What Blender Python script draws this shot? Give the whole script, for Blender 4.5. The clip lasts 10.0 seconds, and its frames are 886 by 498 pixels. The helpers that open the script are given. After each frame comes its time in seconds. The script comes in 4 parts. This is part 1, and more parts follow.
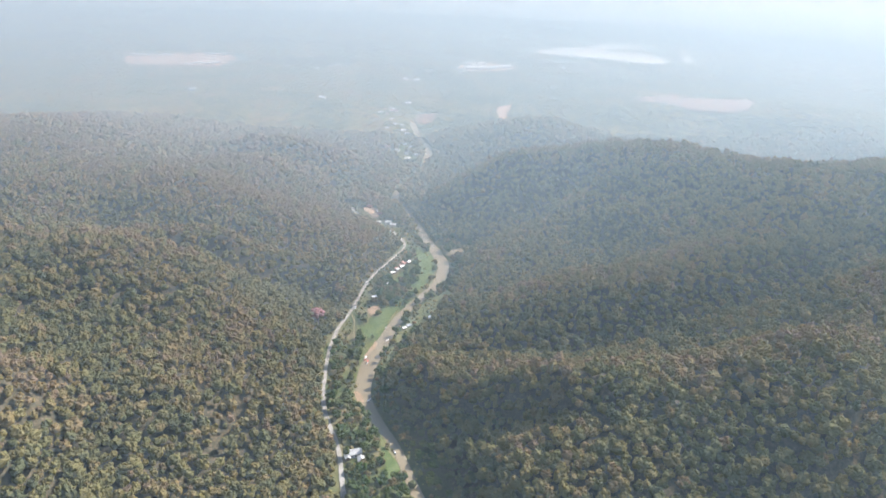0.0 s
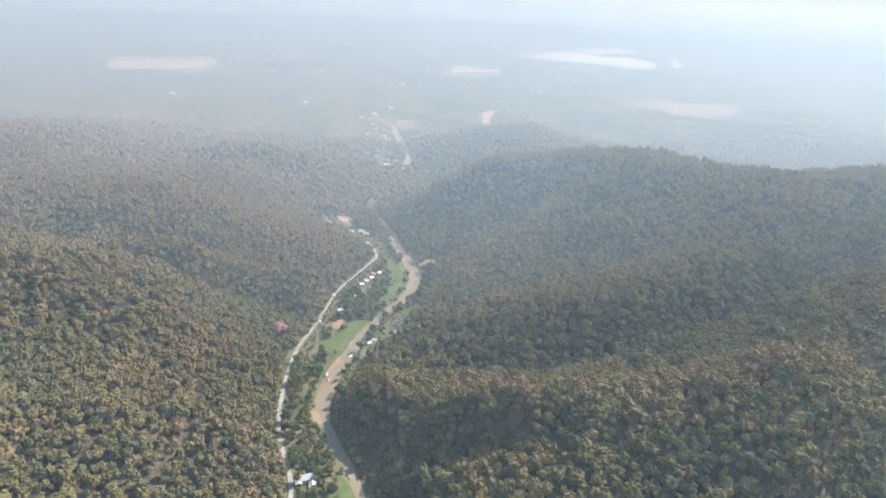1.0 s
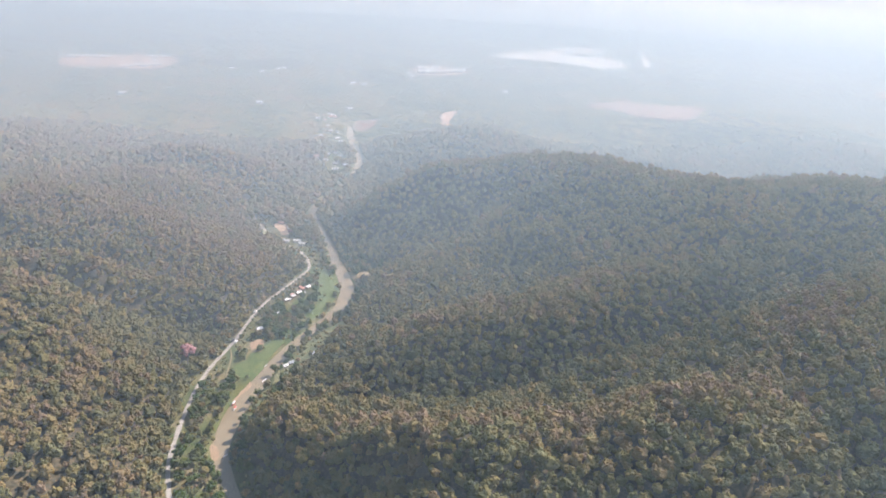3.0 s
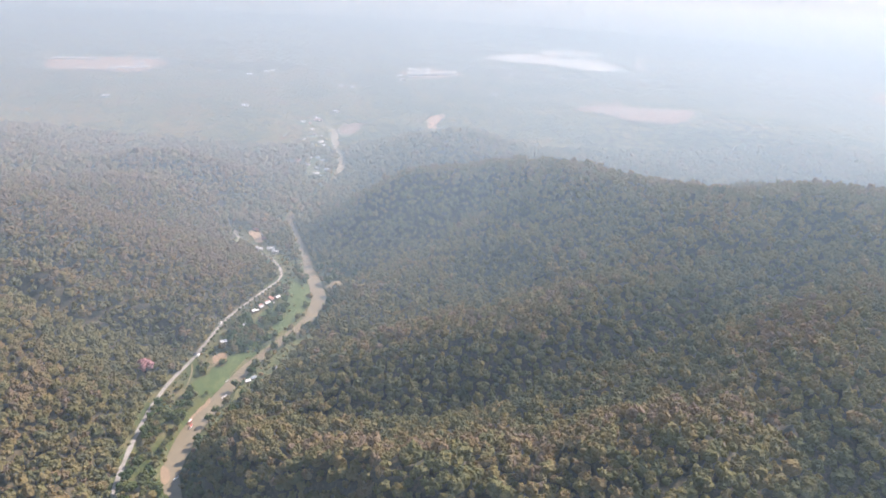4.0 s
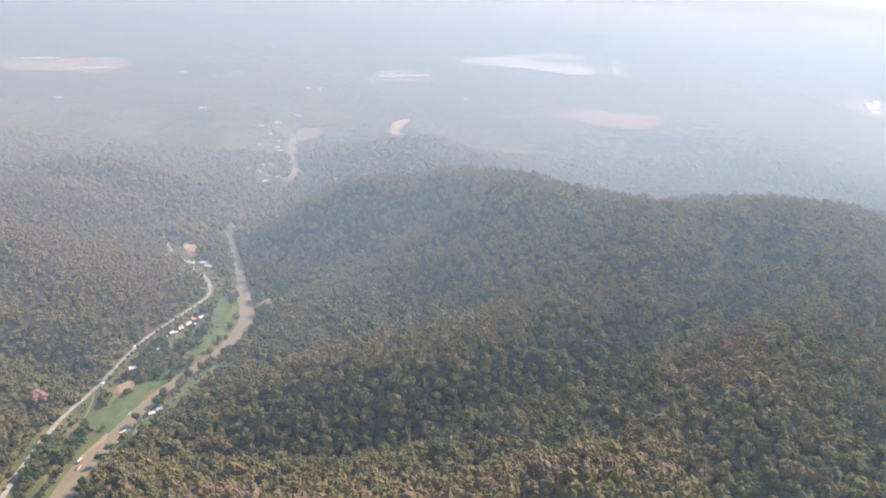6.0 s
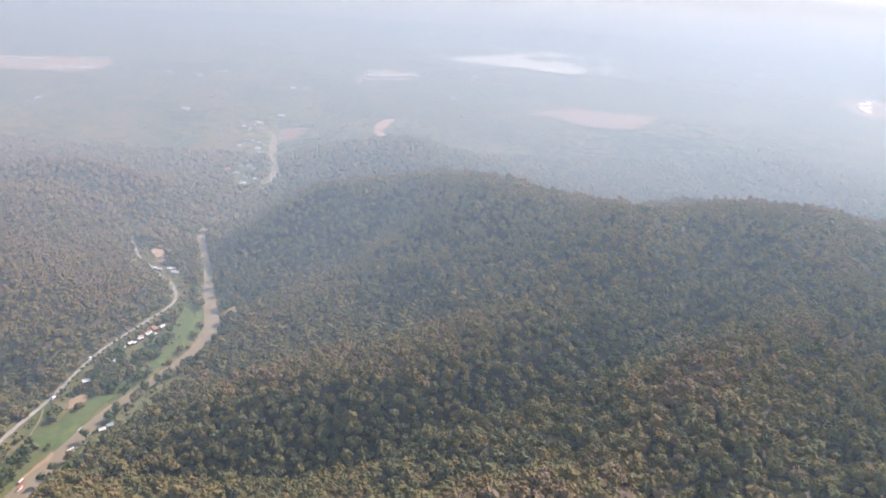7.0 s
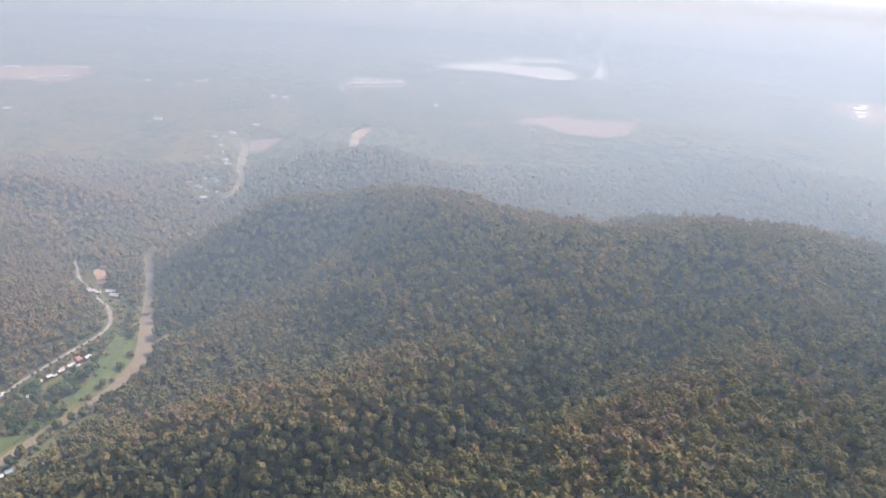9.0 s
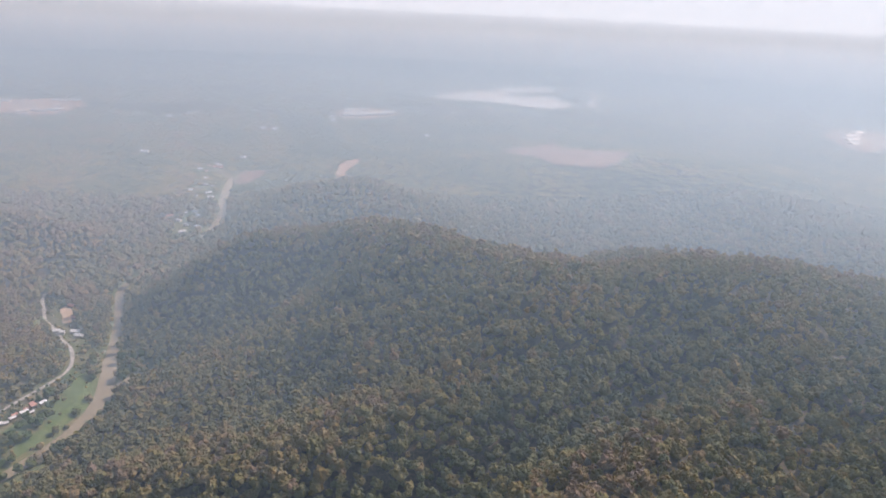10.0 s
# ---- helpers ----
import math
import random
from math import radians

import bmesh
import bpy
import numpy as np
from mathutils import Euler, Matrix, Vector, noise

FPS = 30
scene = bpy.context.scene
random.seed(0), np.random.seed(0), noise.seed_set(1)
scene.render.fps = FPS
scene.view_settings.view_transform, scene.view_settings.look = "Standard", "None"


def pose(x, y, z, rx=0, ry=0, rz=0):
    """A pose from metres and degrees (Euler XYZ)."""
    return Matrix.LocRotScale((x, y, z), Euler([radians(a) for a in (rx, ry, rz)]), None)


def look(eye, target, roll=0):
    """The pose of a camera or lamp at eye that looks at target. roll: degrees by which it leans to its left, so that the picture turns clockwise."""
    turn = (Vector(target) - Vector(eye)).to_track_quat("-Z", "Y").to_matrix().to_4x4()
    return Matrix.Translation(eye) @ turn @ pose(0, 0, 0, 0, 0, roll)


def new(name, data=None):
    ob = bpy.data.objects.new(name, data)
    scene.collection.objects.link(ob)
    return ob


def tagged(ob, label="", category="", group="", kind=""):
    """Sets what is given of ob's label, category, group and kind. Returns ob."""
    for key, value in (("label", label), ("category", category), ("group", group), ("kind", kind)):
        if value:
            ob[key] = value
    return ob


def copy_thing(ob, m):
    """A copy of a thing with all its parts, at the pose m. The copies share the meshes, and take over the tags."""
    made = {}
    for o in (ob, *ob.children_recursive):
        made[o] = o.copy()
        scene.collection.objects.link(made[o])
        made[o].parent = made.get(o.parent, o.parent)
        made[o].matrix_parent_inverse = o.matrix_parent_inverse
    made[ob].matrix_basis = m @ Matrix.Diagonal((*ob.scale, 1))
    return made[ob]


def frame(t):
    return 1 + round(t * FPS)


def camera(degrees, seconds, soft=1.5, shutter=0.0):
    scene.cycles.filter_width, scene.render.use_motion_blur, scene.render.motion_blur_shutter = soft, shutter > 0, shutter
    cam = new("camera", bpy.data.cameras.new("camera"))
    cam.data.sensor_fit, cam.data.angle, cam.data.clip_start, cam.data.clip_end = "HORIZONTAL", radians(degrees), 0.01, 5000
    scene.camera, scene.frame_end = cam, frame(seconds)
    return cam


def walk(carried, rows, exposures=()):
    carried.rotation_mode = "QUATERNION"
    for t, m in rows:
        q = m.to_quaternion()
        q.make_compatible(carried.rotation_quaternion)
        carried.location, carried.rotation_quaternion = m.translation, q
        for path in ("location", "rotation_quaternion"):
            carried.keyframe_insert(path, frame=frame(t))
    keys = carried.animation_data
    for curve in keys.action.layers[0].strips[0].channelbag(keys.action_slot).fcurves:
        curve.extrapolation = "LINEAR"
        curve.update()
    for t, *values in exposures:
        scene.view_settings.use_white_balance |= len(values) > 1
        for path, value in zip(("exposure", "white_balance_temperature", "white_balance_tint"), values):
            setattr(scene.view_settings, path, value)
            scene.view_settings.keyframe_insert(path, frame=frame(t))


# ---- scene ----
from mathutils import geometry

cam = camera(66.0, 10.0, soft=1.6)
PATH = [
    (0, (23.848, 13.756, 332.212), (24.243, 105.915, 293.396), 2.53),
    (0.5, (36.959, 25.368, 332.202), (38.262, 117.758, 293.963), 3.17),
    (1, (50.037, 36.826, 332.205), (51.202, 129.207, 293.935), 2.66),
    (1.5, (63.086, 48.148, 332.220), (65.156, 140.492, 293.902), 2.93),
    (2, (76.112, 59.348, 332.247), (78.566, 151.693, 293.954), 2.51),
    (2.5, (89.117, 70.441, 332.286), (92.541, 162.667, 293.783), 2.94),
    (4, (128.055, 103.228, 332.478), (132.122, 195.578, 294.335), 3.23),
    (4.5, (141.022, 114.043, 332.566), (145.515, 206.248, 294.119), 3.09),
    (5, (153.990, 124.828, 332.667), (159.542, 217.238, 294.857), 3.74),
    (5.5, (166.963, 135.596, 332.780), (172.626, 228.027, 295.038), 3.72),
    (7, (205.955, 167.953, 333.191), (212.341, 260.239, 295.212), 3.75),
    (7.5, (218.991, 178.806, 333.353), (224.822, 271.238, 295.638), 3.41),
    (8, (232.052, 189.719, 333.527), (237.966, 282.030, 295.532), 3.36),
    (8.5, (245.144, 200.706, 333.713), (251.495, 293.197, 296.229), 3.56),
    (9, (258.271, 211.783, 333.912), (264.246, 304.372, 296.610), 3.32),
    (9.5, (271.436, 222.964, 334.122), (276.956, 316.682, 299.678), 3.43),
    (10, (284.644, 234.264, 334.345), (290.353, 328.314, 300.847), 2.83),
]
walk(cam, [(t, look(eye, target, roll)) for t, eye, target, roll in PATH],
     [(0, 1.66, 5790, 9), (2.5, 1.65, 6000, 14), (6, 1.57, 5970, 18), (8, 1.49, 5980, 19), (9.5, 1.42, 5980, 19), (10, 1.18, 5980, 19)])

# ---- sky, sun and haze ----
SUN_AZ, SUN_EL = 54.0, 43.0      # degrees to the right of north (+y), and above the horizon
HAZE, VALLEY_HAZE, PLAIN_HAZE = 0.00032, 0.00076, 0.00034   # extinction per metre: everywhere, and more below, between the hills and over the plain

world = bpy.data.worlds.new("world")
scene.world = world
world.use_nodes = True
wt = world.node_tree
sky = wt.nodes.new("ShaderNodeTexSky")
sky.sky_type, sky.sun_disc = "NISHITA", False
sky.sun_elevation, sky.sun_rotation = radians(SUN_EL), radians(SUN_AZ)
sky.air_density, sky.dust_density, sky.ozone_density = 1.0, 0.8, 1.8
wt.nodes["Background"].inputs["Strength"].default_value = 0.062
wt.links.new(sky.outputs[0], wt.nodes["Background"].inputs["Color"])
# below the horizon the far haze goes on in the horizon's colour
way, apart_, joined, least = (wt.nodes.new("ShaderNode" + k) for k in ("TexCoord", "SeparateXYZ", "CombineXYZ", "Math"))
least.operation, least.inputs[1].default_value = "MAXIMUM", 0.06
wt.links.new(way.outputs["Generated"], apart_.inputs[0])
wt.links.new(apart_.outputs["Z"], least.inputs[0])
for a, b in ((apart_.outputs["X"], 0), (apart_.outputs["Y"], 1), (least.outputs[0], 2)):
    wt.links.new(a, joined.inputs[b])
wt.links.new(joined.outputs[0], sky.inputs["Vector"])

lamp = bpy.data.lights.new("sun", "SUN")
lamp.energy, lamp.angle, lamp.color = 5.0, radians(0.6), (1.0, 0.94, 0.85)
sun = new("sun", lamp)
toward = Vector((math.sin(radians(SUN_AZ)) * math.cos(radians(SUN_EL)), math.cos(radians(SUN_AZ)) * math.cos(radians(SUN_EL)), math.sin(radians(SUN_EL))))
sun.matrix_world = look(toward * 900 + Vector((0, 800, 0)), Vector((0, 800, 0)))


# ---- node helpers ----
def material(name):
    m = bpy.data.materials.new(name)
    m.use_nodes = True
    m.node_tree.nodes.clear()
    return m, m.node_tree


def node(nt, kind, **inputs):
    n = nt.nodes.new(kind)
    for key, value in inputs.items():
        n.inputs[key.replace("_", " ")].default_value = value
    return n


def ramp(nt, fac, stops):
    r = nt.nodes.new("ShaderNodeValToRGB")
    els = r.color_ramp.elements
    els[0].position, els[0].color = stops[0][0], (*stops[0][1], 1)
    els[1].position, els[1].color = stops[-1][0], (*stops[-1][1], 1)
    for p, c in stops[1:-1]:
        e = els.new(p)
        e.color = (*c, 1)
    nt.links.new(fac, r.inputs["Fac"])
    return r.outputs["Color"]


def place(nt):
    return nt.nodes.new("ShaderNodeNewGeometry").outputs["Position"]


def grain(nt, scale, detail=4.0, rough=0.6):
    n = node(nt, "ShaderNodeTexNoise", Scale=scale, Detail=detail, Roughness=rough)
    nt.links.new(place(nt), n.inputs["Vector"])
    return n.outputs["Fac"]


def mixed(nt, kind, fac, a, b):
    m = nt.nodes.new("ShaderNodeMix")
    m.data_type, m.blend_type = "RGBA", kind
    for socket, value in ((m.inputs["Factor"], fac), (m.inputs[6], a), (m.inputs[7], b)):
        if hasattr(value, "is_linked"):
            nt.links.new(value, socket)
        else:
            socket.default_value = value if isinstance(value, float) else (*value, 1)
    return m.outputs[2]


def surface(nt, color, rough=0.85, spec=0.3, bump=None, depth=0.3, metal=0.0):
    b = node(nt, "ShaderNodeBsdfPrincipled", Roughness=rough, Metallic=metal)
    b.inputs["Specular IOR Level"].default_value = spec
    if hasattr(color, "is_linked"):
        nt.links.new(color, b.inputs["Base Color"])
    else:
        b.inputs["Base Color"].default_value = (*color, 1)
    if bump is not None:
        k = node(nt, "ShaderNodeBump", Strength=0.8, Distance=depth)
        nt.links.new(bump, k.inputs["Height"])
        nt.links.new(k.outputs[0], b.inputs["Normal"])
    out = nt.nodes.new("ShaderNodeOutputMaterial")
    nt.links.new(b.outputs[0], out.inputs["Surface"])
    return b, out


def plain(name, stops, scale, rough=0.85, spec=0.3, depth=0.05, fine=6.0, metal=0.0):
    """A weathered surface: two sizes of mottling over a ramp of real colours."""
    m, nt = material(name)
    big, small = grain(nt, scale), grain(nt, scale * fine, 3.0, 0.7)
    f = node(nt, "ShaderNodeMath")
    f.operation = "MULTIPLY_ADD"
    nt.links.new(small, f.inputs[0])
    f.inputs[1].default_value = 0.45
    g = node(nt, "ShaderNodeMath")
    g.operation = "MULTIPLY"
    nt.links.new(big, g.inputs[0])
    g.inputs[1].default_value = 0.55
    nt.links.new(g.outputs[0], f.inputs[2])
    surface(nt, ramp(nt, f.outputs[0], stops), rough, spec, small, depth, metal)
    return m


def foliage(name, stops, through_light=0.46, own=0.0):
    """Leaves: hue by tree, mottled leaf by leaf, part of the light passing through."""
    m, nt = material(name)
    tone = nt.nodes.new("ShaderNodeAttribute")
    tone.attribute_name = "tone"
    isle = nt.nodes.new("ShaderNodeNewGeometry").outputs["Random Per Island"]
    a = node(nt, "ShaderNodeMath")
    a.operation = "MULTIPLY_ADD"
    nt.links.new(isle, a.inputs[0])
    a.inputs[1].default_value = 0.14
    nt.links.new(tone.outputs["Fac"], a.inputs[2])
    hue = a.outputs[0]
    if own:  # single trees differ from one another
        o = node(nt, "ShaderNodeMath")
        o.operation = "MULTIPLY_ADD"
        nt.links.new(nt.nodes.new("ShaderNodeObjectInfo").outputs["Random"], o.inputs[0])
        o.inputs[1].default_value = own
        nt.links.new(hue, o.inputs[2])
        hue = o.outputs[0]
    col = ramp(nt, hue, stops)
    fleck = grain(nt, 0.9, 5.0, 0.8)
    col = mixed(nt, "MULTIPLY", 0.75, col, ramp(nt, fleck, [(0.3, (0.58, 0.58, 0.58)), (0.7, (1.28, 1.25, 1.18))]))
    k = node(nt, "ShaderNodeBump", Strength=1.0, Distance=0.8)
    nt.links.new(fleck, k.inputs["Height"])
    d = node(nt, "ShaderNodeBsdfDiffuse")
    s = node(nt, "ShaderNodeBsdfTranslucent")
    mix = node(nt, "ShaderNodeMixShader", Fac=through_light)
    nt.links.new(col, d.inputs["Color"])
    nt.links.new(mixed(nt, "MULTIPLY", 1.0, col, (1.25, 1.15, 0.55)), s.inputs["Color"])
    for b in (d, s):
        nt.links.new(k.outputs[0], b.inputs["Normal"])
    nt.links.new(d.outputs[0], mix.inputs[1])
    nt.links.new(s.outputs[0], mix.inputs[2])
    out = nt.nodes.new("ShaderNodeOutputMaterial")
    nt.links.new(mix.outputs[0], out.inputs["Surface"])
    return m


def ground_cover():
    """Litter and dry scrub under the trees, grass where the valley floor lies open."""
    m, nt = material("ground_cover")
    cover = nt.nodes.new("ShaderNodeAttribute")
    cover.attribute_name = "tone"
    big, small = grain(nt, 0.03), grain(nt, 0.5, 5.0, 0.7)
    litter = ramp(nt, small, [(0.3, (0.030, 0.030, 0.018)), (0.5, (0.070, 0.058, 0.034)), (0.72, (0.145, 0.108, 0.066))])
    grass = ramp(nt, big, [(0.35, (0.055, 0.078, 0.026)), (0.5, (0.095, 0.100, 0.038)), (0.68, (0.17, 0.138, 0.072))])
    col = mixed(nt, "MIX", cover.outputs["Fac"], litter, grass)
    surface(nt, mixed(nt, "MULTIPLY", 0.6, col, ramp(nt, small, [(0.3, (0.6, 0.6, 0.6)), (0.7, (1.3, 1.3, 1.25))])), 0.95, 0.1, small, 0.6)
    return m


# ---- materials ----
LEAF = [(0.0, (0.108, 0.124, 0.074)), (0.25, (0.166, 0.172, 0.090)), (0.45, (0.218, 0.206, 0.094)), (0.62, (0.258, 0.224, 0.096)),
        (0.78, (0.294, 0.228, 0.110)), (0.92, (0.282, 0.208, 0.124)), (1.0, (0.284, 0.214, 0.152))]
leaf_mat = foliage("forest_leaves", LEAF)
tree_mat = foliage("tree_leaves", [(0.0, (0.055, 0.090, 0.032)), (0.4, (0.090, 0.130, 0.045)), (0.8, (0.160, 0.170, 0.065)), (1.2, (0.220, 0.180, 0.095))], own=0.45)
pink_mat = foliage("pink_blossom", [(0.0, (0.46, 0.25, 0.28)), (1.0, (0.60, 0.37, 0.39))])
ground_mat = ground_cover()
grass_mat = plain("meadow_grass", [(0.3, (0.040, 0.062, 0.018)), (0.5, (0.072, 0.100, 0.030)), (0.7, (0.135, 0.138, 0.052))], 0.2, 0.9, 0.2, 0.3)
dry_grass_mat = plain("yellowed_grass", [(0.3, (0.075, 0.098, 0.036)), (0.5, (0.130, 0.138, 0.056)), (0.7, (0.22, 0.185, 0.105))], 0.11, 0.9, 0.2, 0.3)
water_mat = plain("muddy_water", [(0.3, (0.170, 0.138, 0.086)), (0.7, (0.225, 0.182, 0.115))], 0.03, 0.2, 0.35, 0.02)
# near-white base colour stands in for the sky reflected in the lake
lake_glare_mat = plain("lake_sky_glare", [(0.3, (0.74, 0.76, 0.74)), (0.7, (0.80, 0.82, 0.80))], 0.004, 0.04, 1.0, 0.0)
road_mat = plain("pale_concrete_road", [(0.3, (0.17, 0.155, 0.13)), (0.5, (0.27, 0.25, 0.22)), (0.7, (0.38, 0.355, 0.32))], 0.12, 0.85, 0.2, 0.02)
earth_mat = plain("bare_earth", [(0.3, (0.25, 0.175, 0.115)), (0.7, (0.38, 0.29, 0.205))], 0.05, 0.95, 0.1, 0.2)
sand_mat = plain("river_sand", [(0.3, (0.20, 0.140, 0.088)), (0.7, (0.31, 0.228, 0.150))], 0.15, 0.95, 0.1, 0.1)
dry_field_mat = plain("dry_cleared_ground", [(0.3, (0.13, 0.115, 0.062)), (0.5, (0.20, 0.165, 0.095)), (0.7, (0.28, 0.22, 0.14))], 0.15, 0.95, 0.1, 0.2)
field_mat = plain("ploughed_dry_field", [(0.3, (0.150, 0.105, 0.082)), (0.7, (0.225, 0.160, 0.125))], 0.03, 0.95, 0.1, 0.2)
red_earth_mat = plain("red_laterite_earth", [(0.3, (0.26, 0.180, 0.128)), (0.7, (0.37, 0.27, 0.20))], 0.02, 0.95, 0.1, 0.2)
white_roof = plain("white_sheet_roof", [(0.3, (0.42, 0.42, 0.41)), (0.7, (0.66, 0.66, 0.64))], 0.4, 0.45, 0.4, 0.02)
grey_roof = plain("weathered_cement_roof", [(0.3, (0.32, 0.31, 0.30)), (0.7, (0.55, 0.54, 0.52))], 0.5, 0.8, 0.3, 0.03)
red_roof = plain("red_tile_roof", [(0.3, (0.28, 0.130, 0.092)), (0.7, (0.42, 0.235, 0.175))], 0.5, 0.8, 0.3, 0.03)
blue_roof = plain("blue_sheet_roof", [(0.3, (0.22, 0.26, 0.30)), (0.7, (0.36, 0.40, 0.43))], 0.5, 0.5, 0.4, 0.02)
wall_mat = plain("lime_washed_wall", [(0.3, (0.50, 0.47, 0.42)), (0.7, (0.68, 0.65, 0.60))], 0.6, 0.9, 0.2, 0.01)
timber_mat = plain("weathered_timber", [(0.3, (0.13, 0.09, 0.06)), (0.7, (0.25, 0.19, 0.13))], 1.2, 0.85, 0.2, 0.02)
bark_mat = plain("grey_brown_bark", [(0.3, (0.10, 0.08, 0.06)), (0.7, (0.22, 0.18, 0.14))], 1.5, 0.95, 0.1, 0.05)
dark_mat = plain("dark_opening", [(0.3, (0.02, 0.02, 0.025)), (0.7, (0.04, 0.04, 0.045))], 1.0, 0.3, 0.5, 0.0)
red_cloth = plain("red_awning_cloth", [(0.3, (0.34, 0.08, 0.06)), (0.7, (0.46, 0.14, 0.11))], 0.8, 0.8, 0.2, 0.02)
car_white = plain("white_car_paint", [(0.3, (0.72, 0.72, 0.72)), (0.7, (0.80, 0.80, 0.80))], 1.0, 0.3, 0.5, 0.0)
car_dark = plain("dark_car_paint", [(0.3, (0.05, 0.06, 0.08)), (0.7, (0.08, 0.09, 0.11))], 1.0, 0.3, 0.5, 0.0)
rubber_mat = plain("tyre_rubber", [(0.3, (0.02, 0.02, 0.02)), (0.7, (0.04, 0.04, 0.04))], 2.0, 0.9, 0.2, 0.0)


# ---- mesh helpers ----
def mesh_object(name, verts, faces, mat, smooth=False, tone=None):
    """faces: an array of triangles or quads."""
    me = bpy.data.meshes.new(name)
    verts, faces = np.asarray(verts, np.float32), np.asarray(faces, np.int32)
    n, k = faces.shape
    me.vertices.add(len(verts))
    me.vertices.foreach_set("co", verts.ravel())
    me.loops.add(n * k)
    me.loops.foreach_set("vertex_index", faces.ravel())
    me.polygons.add(n)
    me.polygons.foreach_set("loop_start", np.arange(0, n * k, k, dtype=np.int32))
    me.polygons.foreach_set("use_smooth", np.full(n, smooth))
    if tone is not None:
        me.attributes.new("tone", "FLOAT", "POINT").data.foreach_set("value", np.asarray(tone, np.float32))
    me.update(calc_edges=True)
    me.materials.append(mat)
    return new(name, me)


# ---- the lie of the land ----
RIVER = [(60, 250), (40, 310), (15, 374), (-2, 419), (-20, 452), (-33, 480), (-36, 505), (-34, 537), (-27, 566), (-21, 595), (-13, 623),
         (0, 654), (14, 682), (25, 713), (28, 752), (19, 790), (6, 830), (-5, 870), (-18, 910), (-33, 950), (-48, 1005), (-32, 1084),
         (-16, 1152), (-6, 1227), (-9, 1300), (-27, 1375), (-43, 1470), (-58, 1550), (-90, 1600)]
ROAD = [(0, 250), (-20, 310), (-33, 365), (-43, 409), (-54, 436), (-63, 462), (-68, 490), (-72, 530), (-73, 560), (-71, 590), (-64, 625),
        (-58, 665), (-51, 700), (-39, 735), (-27, 771), (-21, 797), (-25, 820), (-38, 845), (-54, 862), (-74, 887), (-92, 907), (-107, 934),
        (-120, 958), (-126, 985), (-121, 1026), (-110, 1080), (-95, 1150), (-90, 1250), (-85, 1350), (-95, 1450), (-110, 1560), (-120, 1640)]
# centre x, y, height, the two radii, turn
WEST_HILLS = [(-519, 834, 64, 131, 290, 0.16), (-804, 748, 82, 163, 306, -0.33), (-251, 582, 53, 74, 58, -0.07), (-261, 360, 46, 114, 38, 0.78),
              (-207, 755, 50, 113, 70, -0.05), (-295, 876, 37, 80, 147, -0.30), (-226, 1100, 38, 96, 37, -0.01), (-531, 431, 76, 137, 227, 1.22),
              (-31, 711, 21, 25, 50, -0.42)]
EAST_RIDGE = [(149, 366, 60, 110, 63, 0.73), (269, 375, 64, 51, 62, -0.58), (406, 435, 42, 129, 63, -1.22), (435, 536, 32, 172, 38, 0.76),
              (623, 482, 80, 147, 148, -0.03), (230, 558, 50, 75, 56, 0.20), (112, 583, 26, 72, 35, 0.33), (56, 469, 25, 102, 22, -0.30),
              (394, 196, 81, 319, 63, 0.29)]
EAST_HILLS = [(332, 732, 62, 122, 97, 0.07), (423, 673, 43, 127, 59, 0.54), (278, 876, 75, 60, 95, 0.23), (115, 939, 67, 73, 37, 0.13),
              (600, 821, 78, 187, 104, -0.09), (194, 1271, 60, 113, 93, -0.30), (804, 1584, 44, 334, 227, -0.16), (854, 589, 97, 161, 322, -0.78),
              (191, 894, 27, 185, 69, 1.11), (935, 1124, 29, 93, 331, 0.28)]
# the smaller spurs and hollows on their sides
SPURS = [(105, 415, 32, 44, 15, -0.50), (-35, 443, 37, 35, 23, 0.15), (-192, 662, 31, 60, 14, 0.08), (378, 785, 20, 41, 70, 0.00),
         (513, 695, 26, 77, 43, 0.07), (250, 1037, 36, 74, 33, -0.09), (-233, 960, 19, 49, 61, 0.01), (114, 494, 19, 41, 14, -0.07),
         (-213, 395, -32, 24, 47, 0.06), (214, 525, -16, 106, 16, 0.25), (578, 763, 13, 60, 59, -0.00), (488, 855, 21, 60, 42, 0.10)]
# gullies: course, depth, width
GULLIES = [([(5, 575), (25, 553), (50, 535), (75, 518), (102, 507), (150, 510), (190, 505), (234, 497)], 6, 27),
           ([(262, 518), (290, 528), (340, 556), (373, 580), (405, 592), (450, 595), (490, 610), (520, 640)], 2, 23),
           ([(20, 790), (60, 800), (100, 812), (150, 835), (200, 865)], 19, 24),
           ([(-330, 680), (-250, 675), (-208, 670), (-165, 664), (-135, 658), (-100, 648), (-80, 642)], 24, 30),
           ([(-370, 850), (-300, 812), (-260, 792), (-215, 770), (-178, 765), (-140, 775), (-110, 800), (-90, 830)], 3, 25)]


def smooth_line(points, step=3.0):
    """A Catmull-Rom curve through the points, in even steps."""
    p = np.array(points, float)
    p = np.vstack([2 * p[0] - p[1], p, 2 * p[-1] - p[-2]])
    out = []
    for a, b, c, d in zip(p[:-3], p[1:-2], p[2:-1], p[3:]):
        n = max(2, int(np.linalg.norm(c - b) / step))
        u = (np.arange(n) / n)[:, None]
        out.append(0.5 * (2 * b + (c - a) * u + (2 * a - 5 * b + 4 * c - d) * u**2 + (3 * b - a - 3 * c + d) * u**3))
    return np.vstack(out + [p[-2:-1]])


RIVER_LINE, ROAD_LINE = smooth_line(RIVER), smooth_line(ROAD)


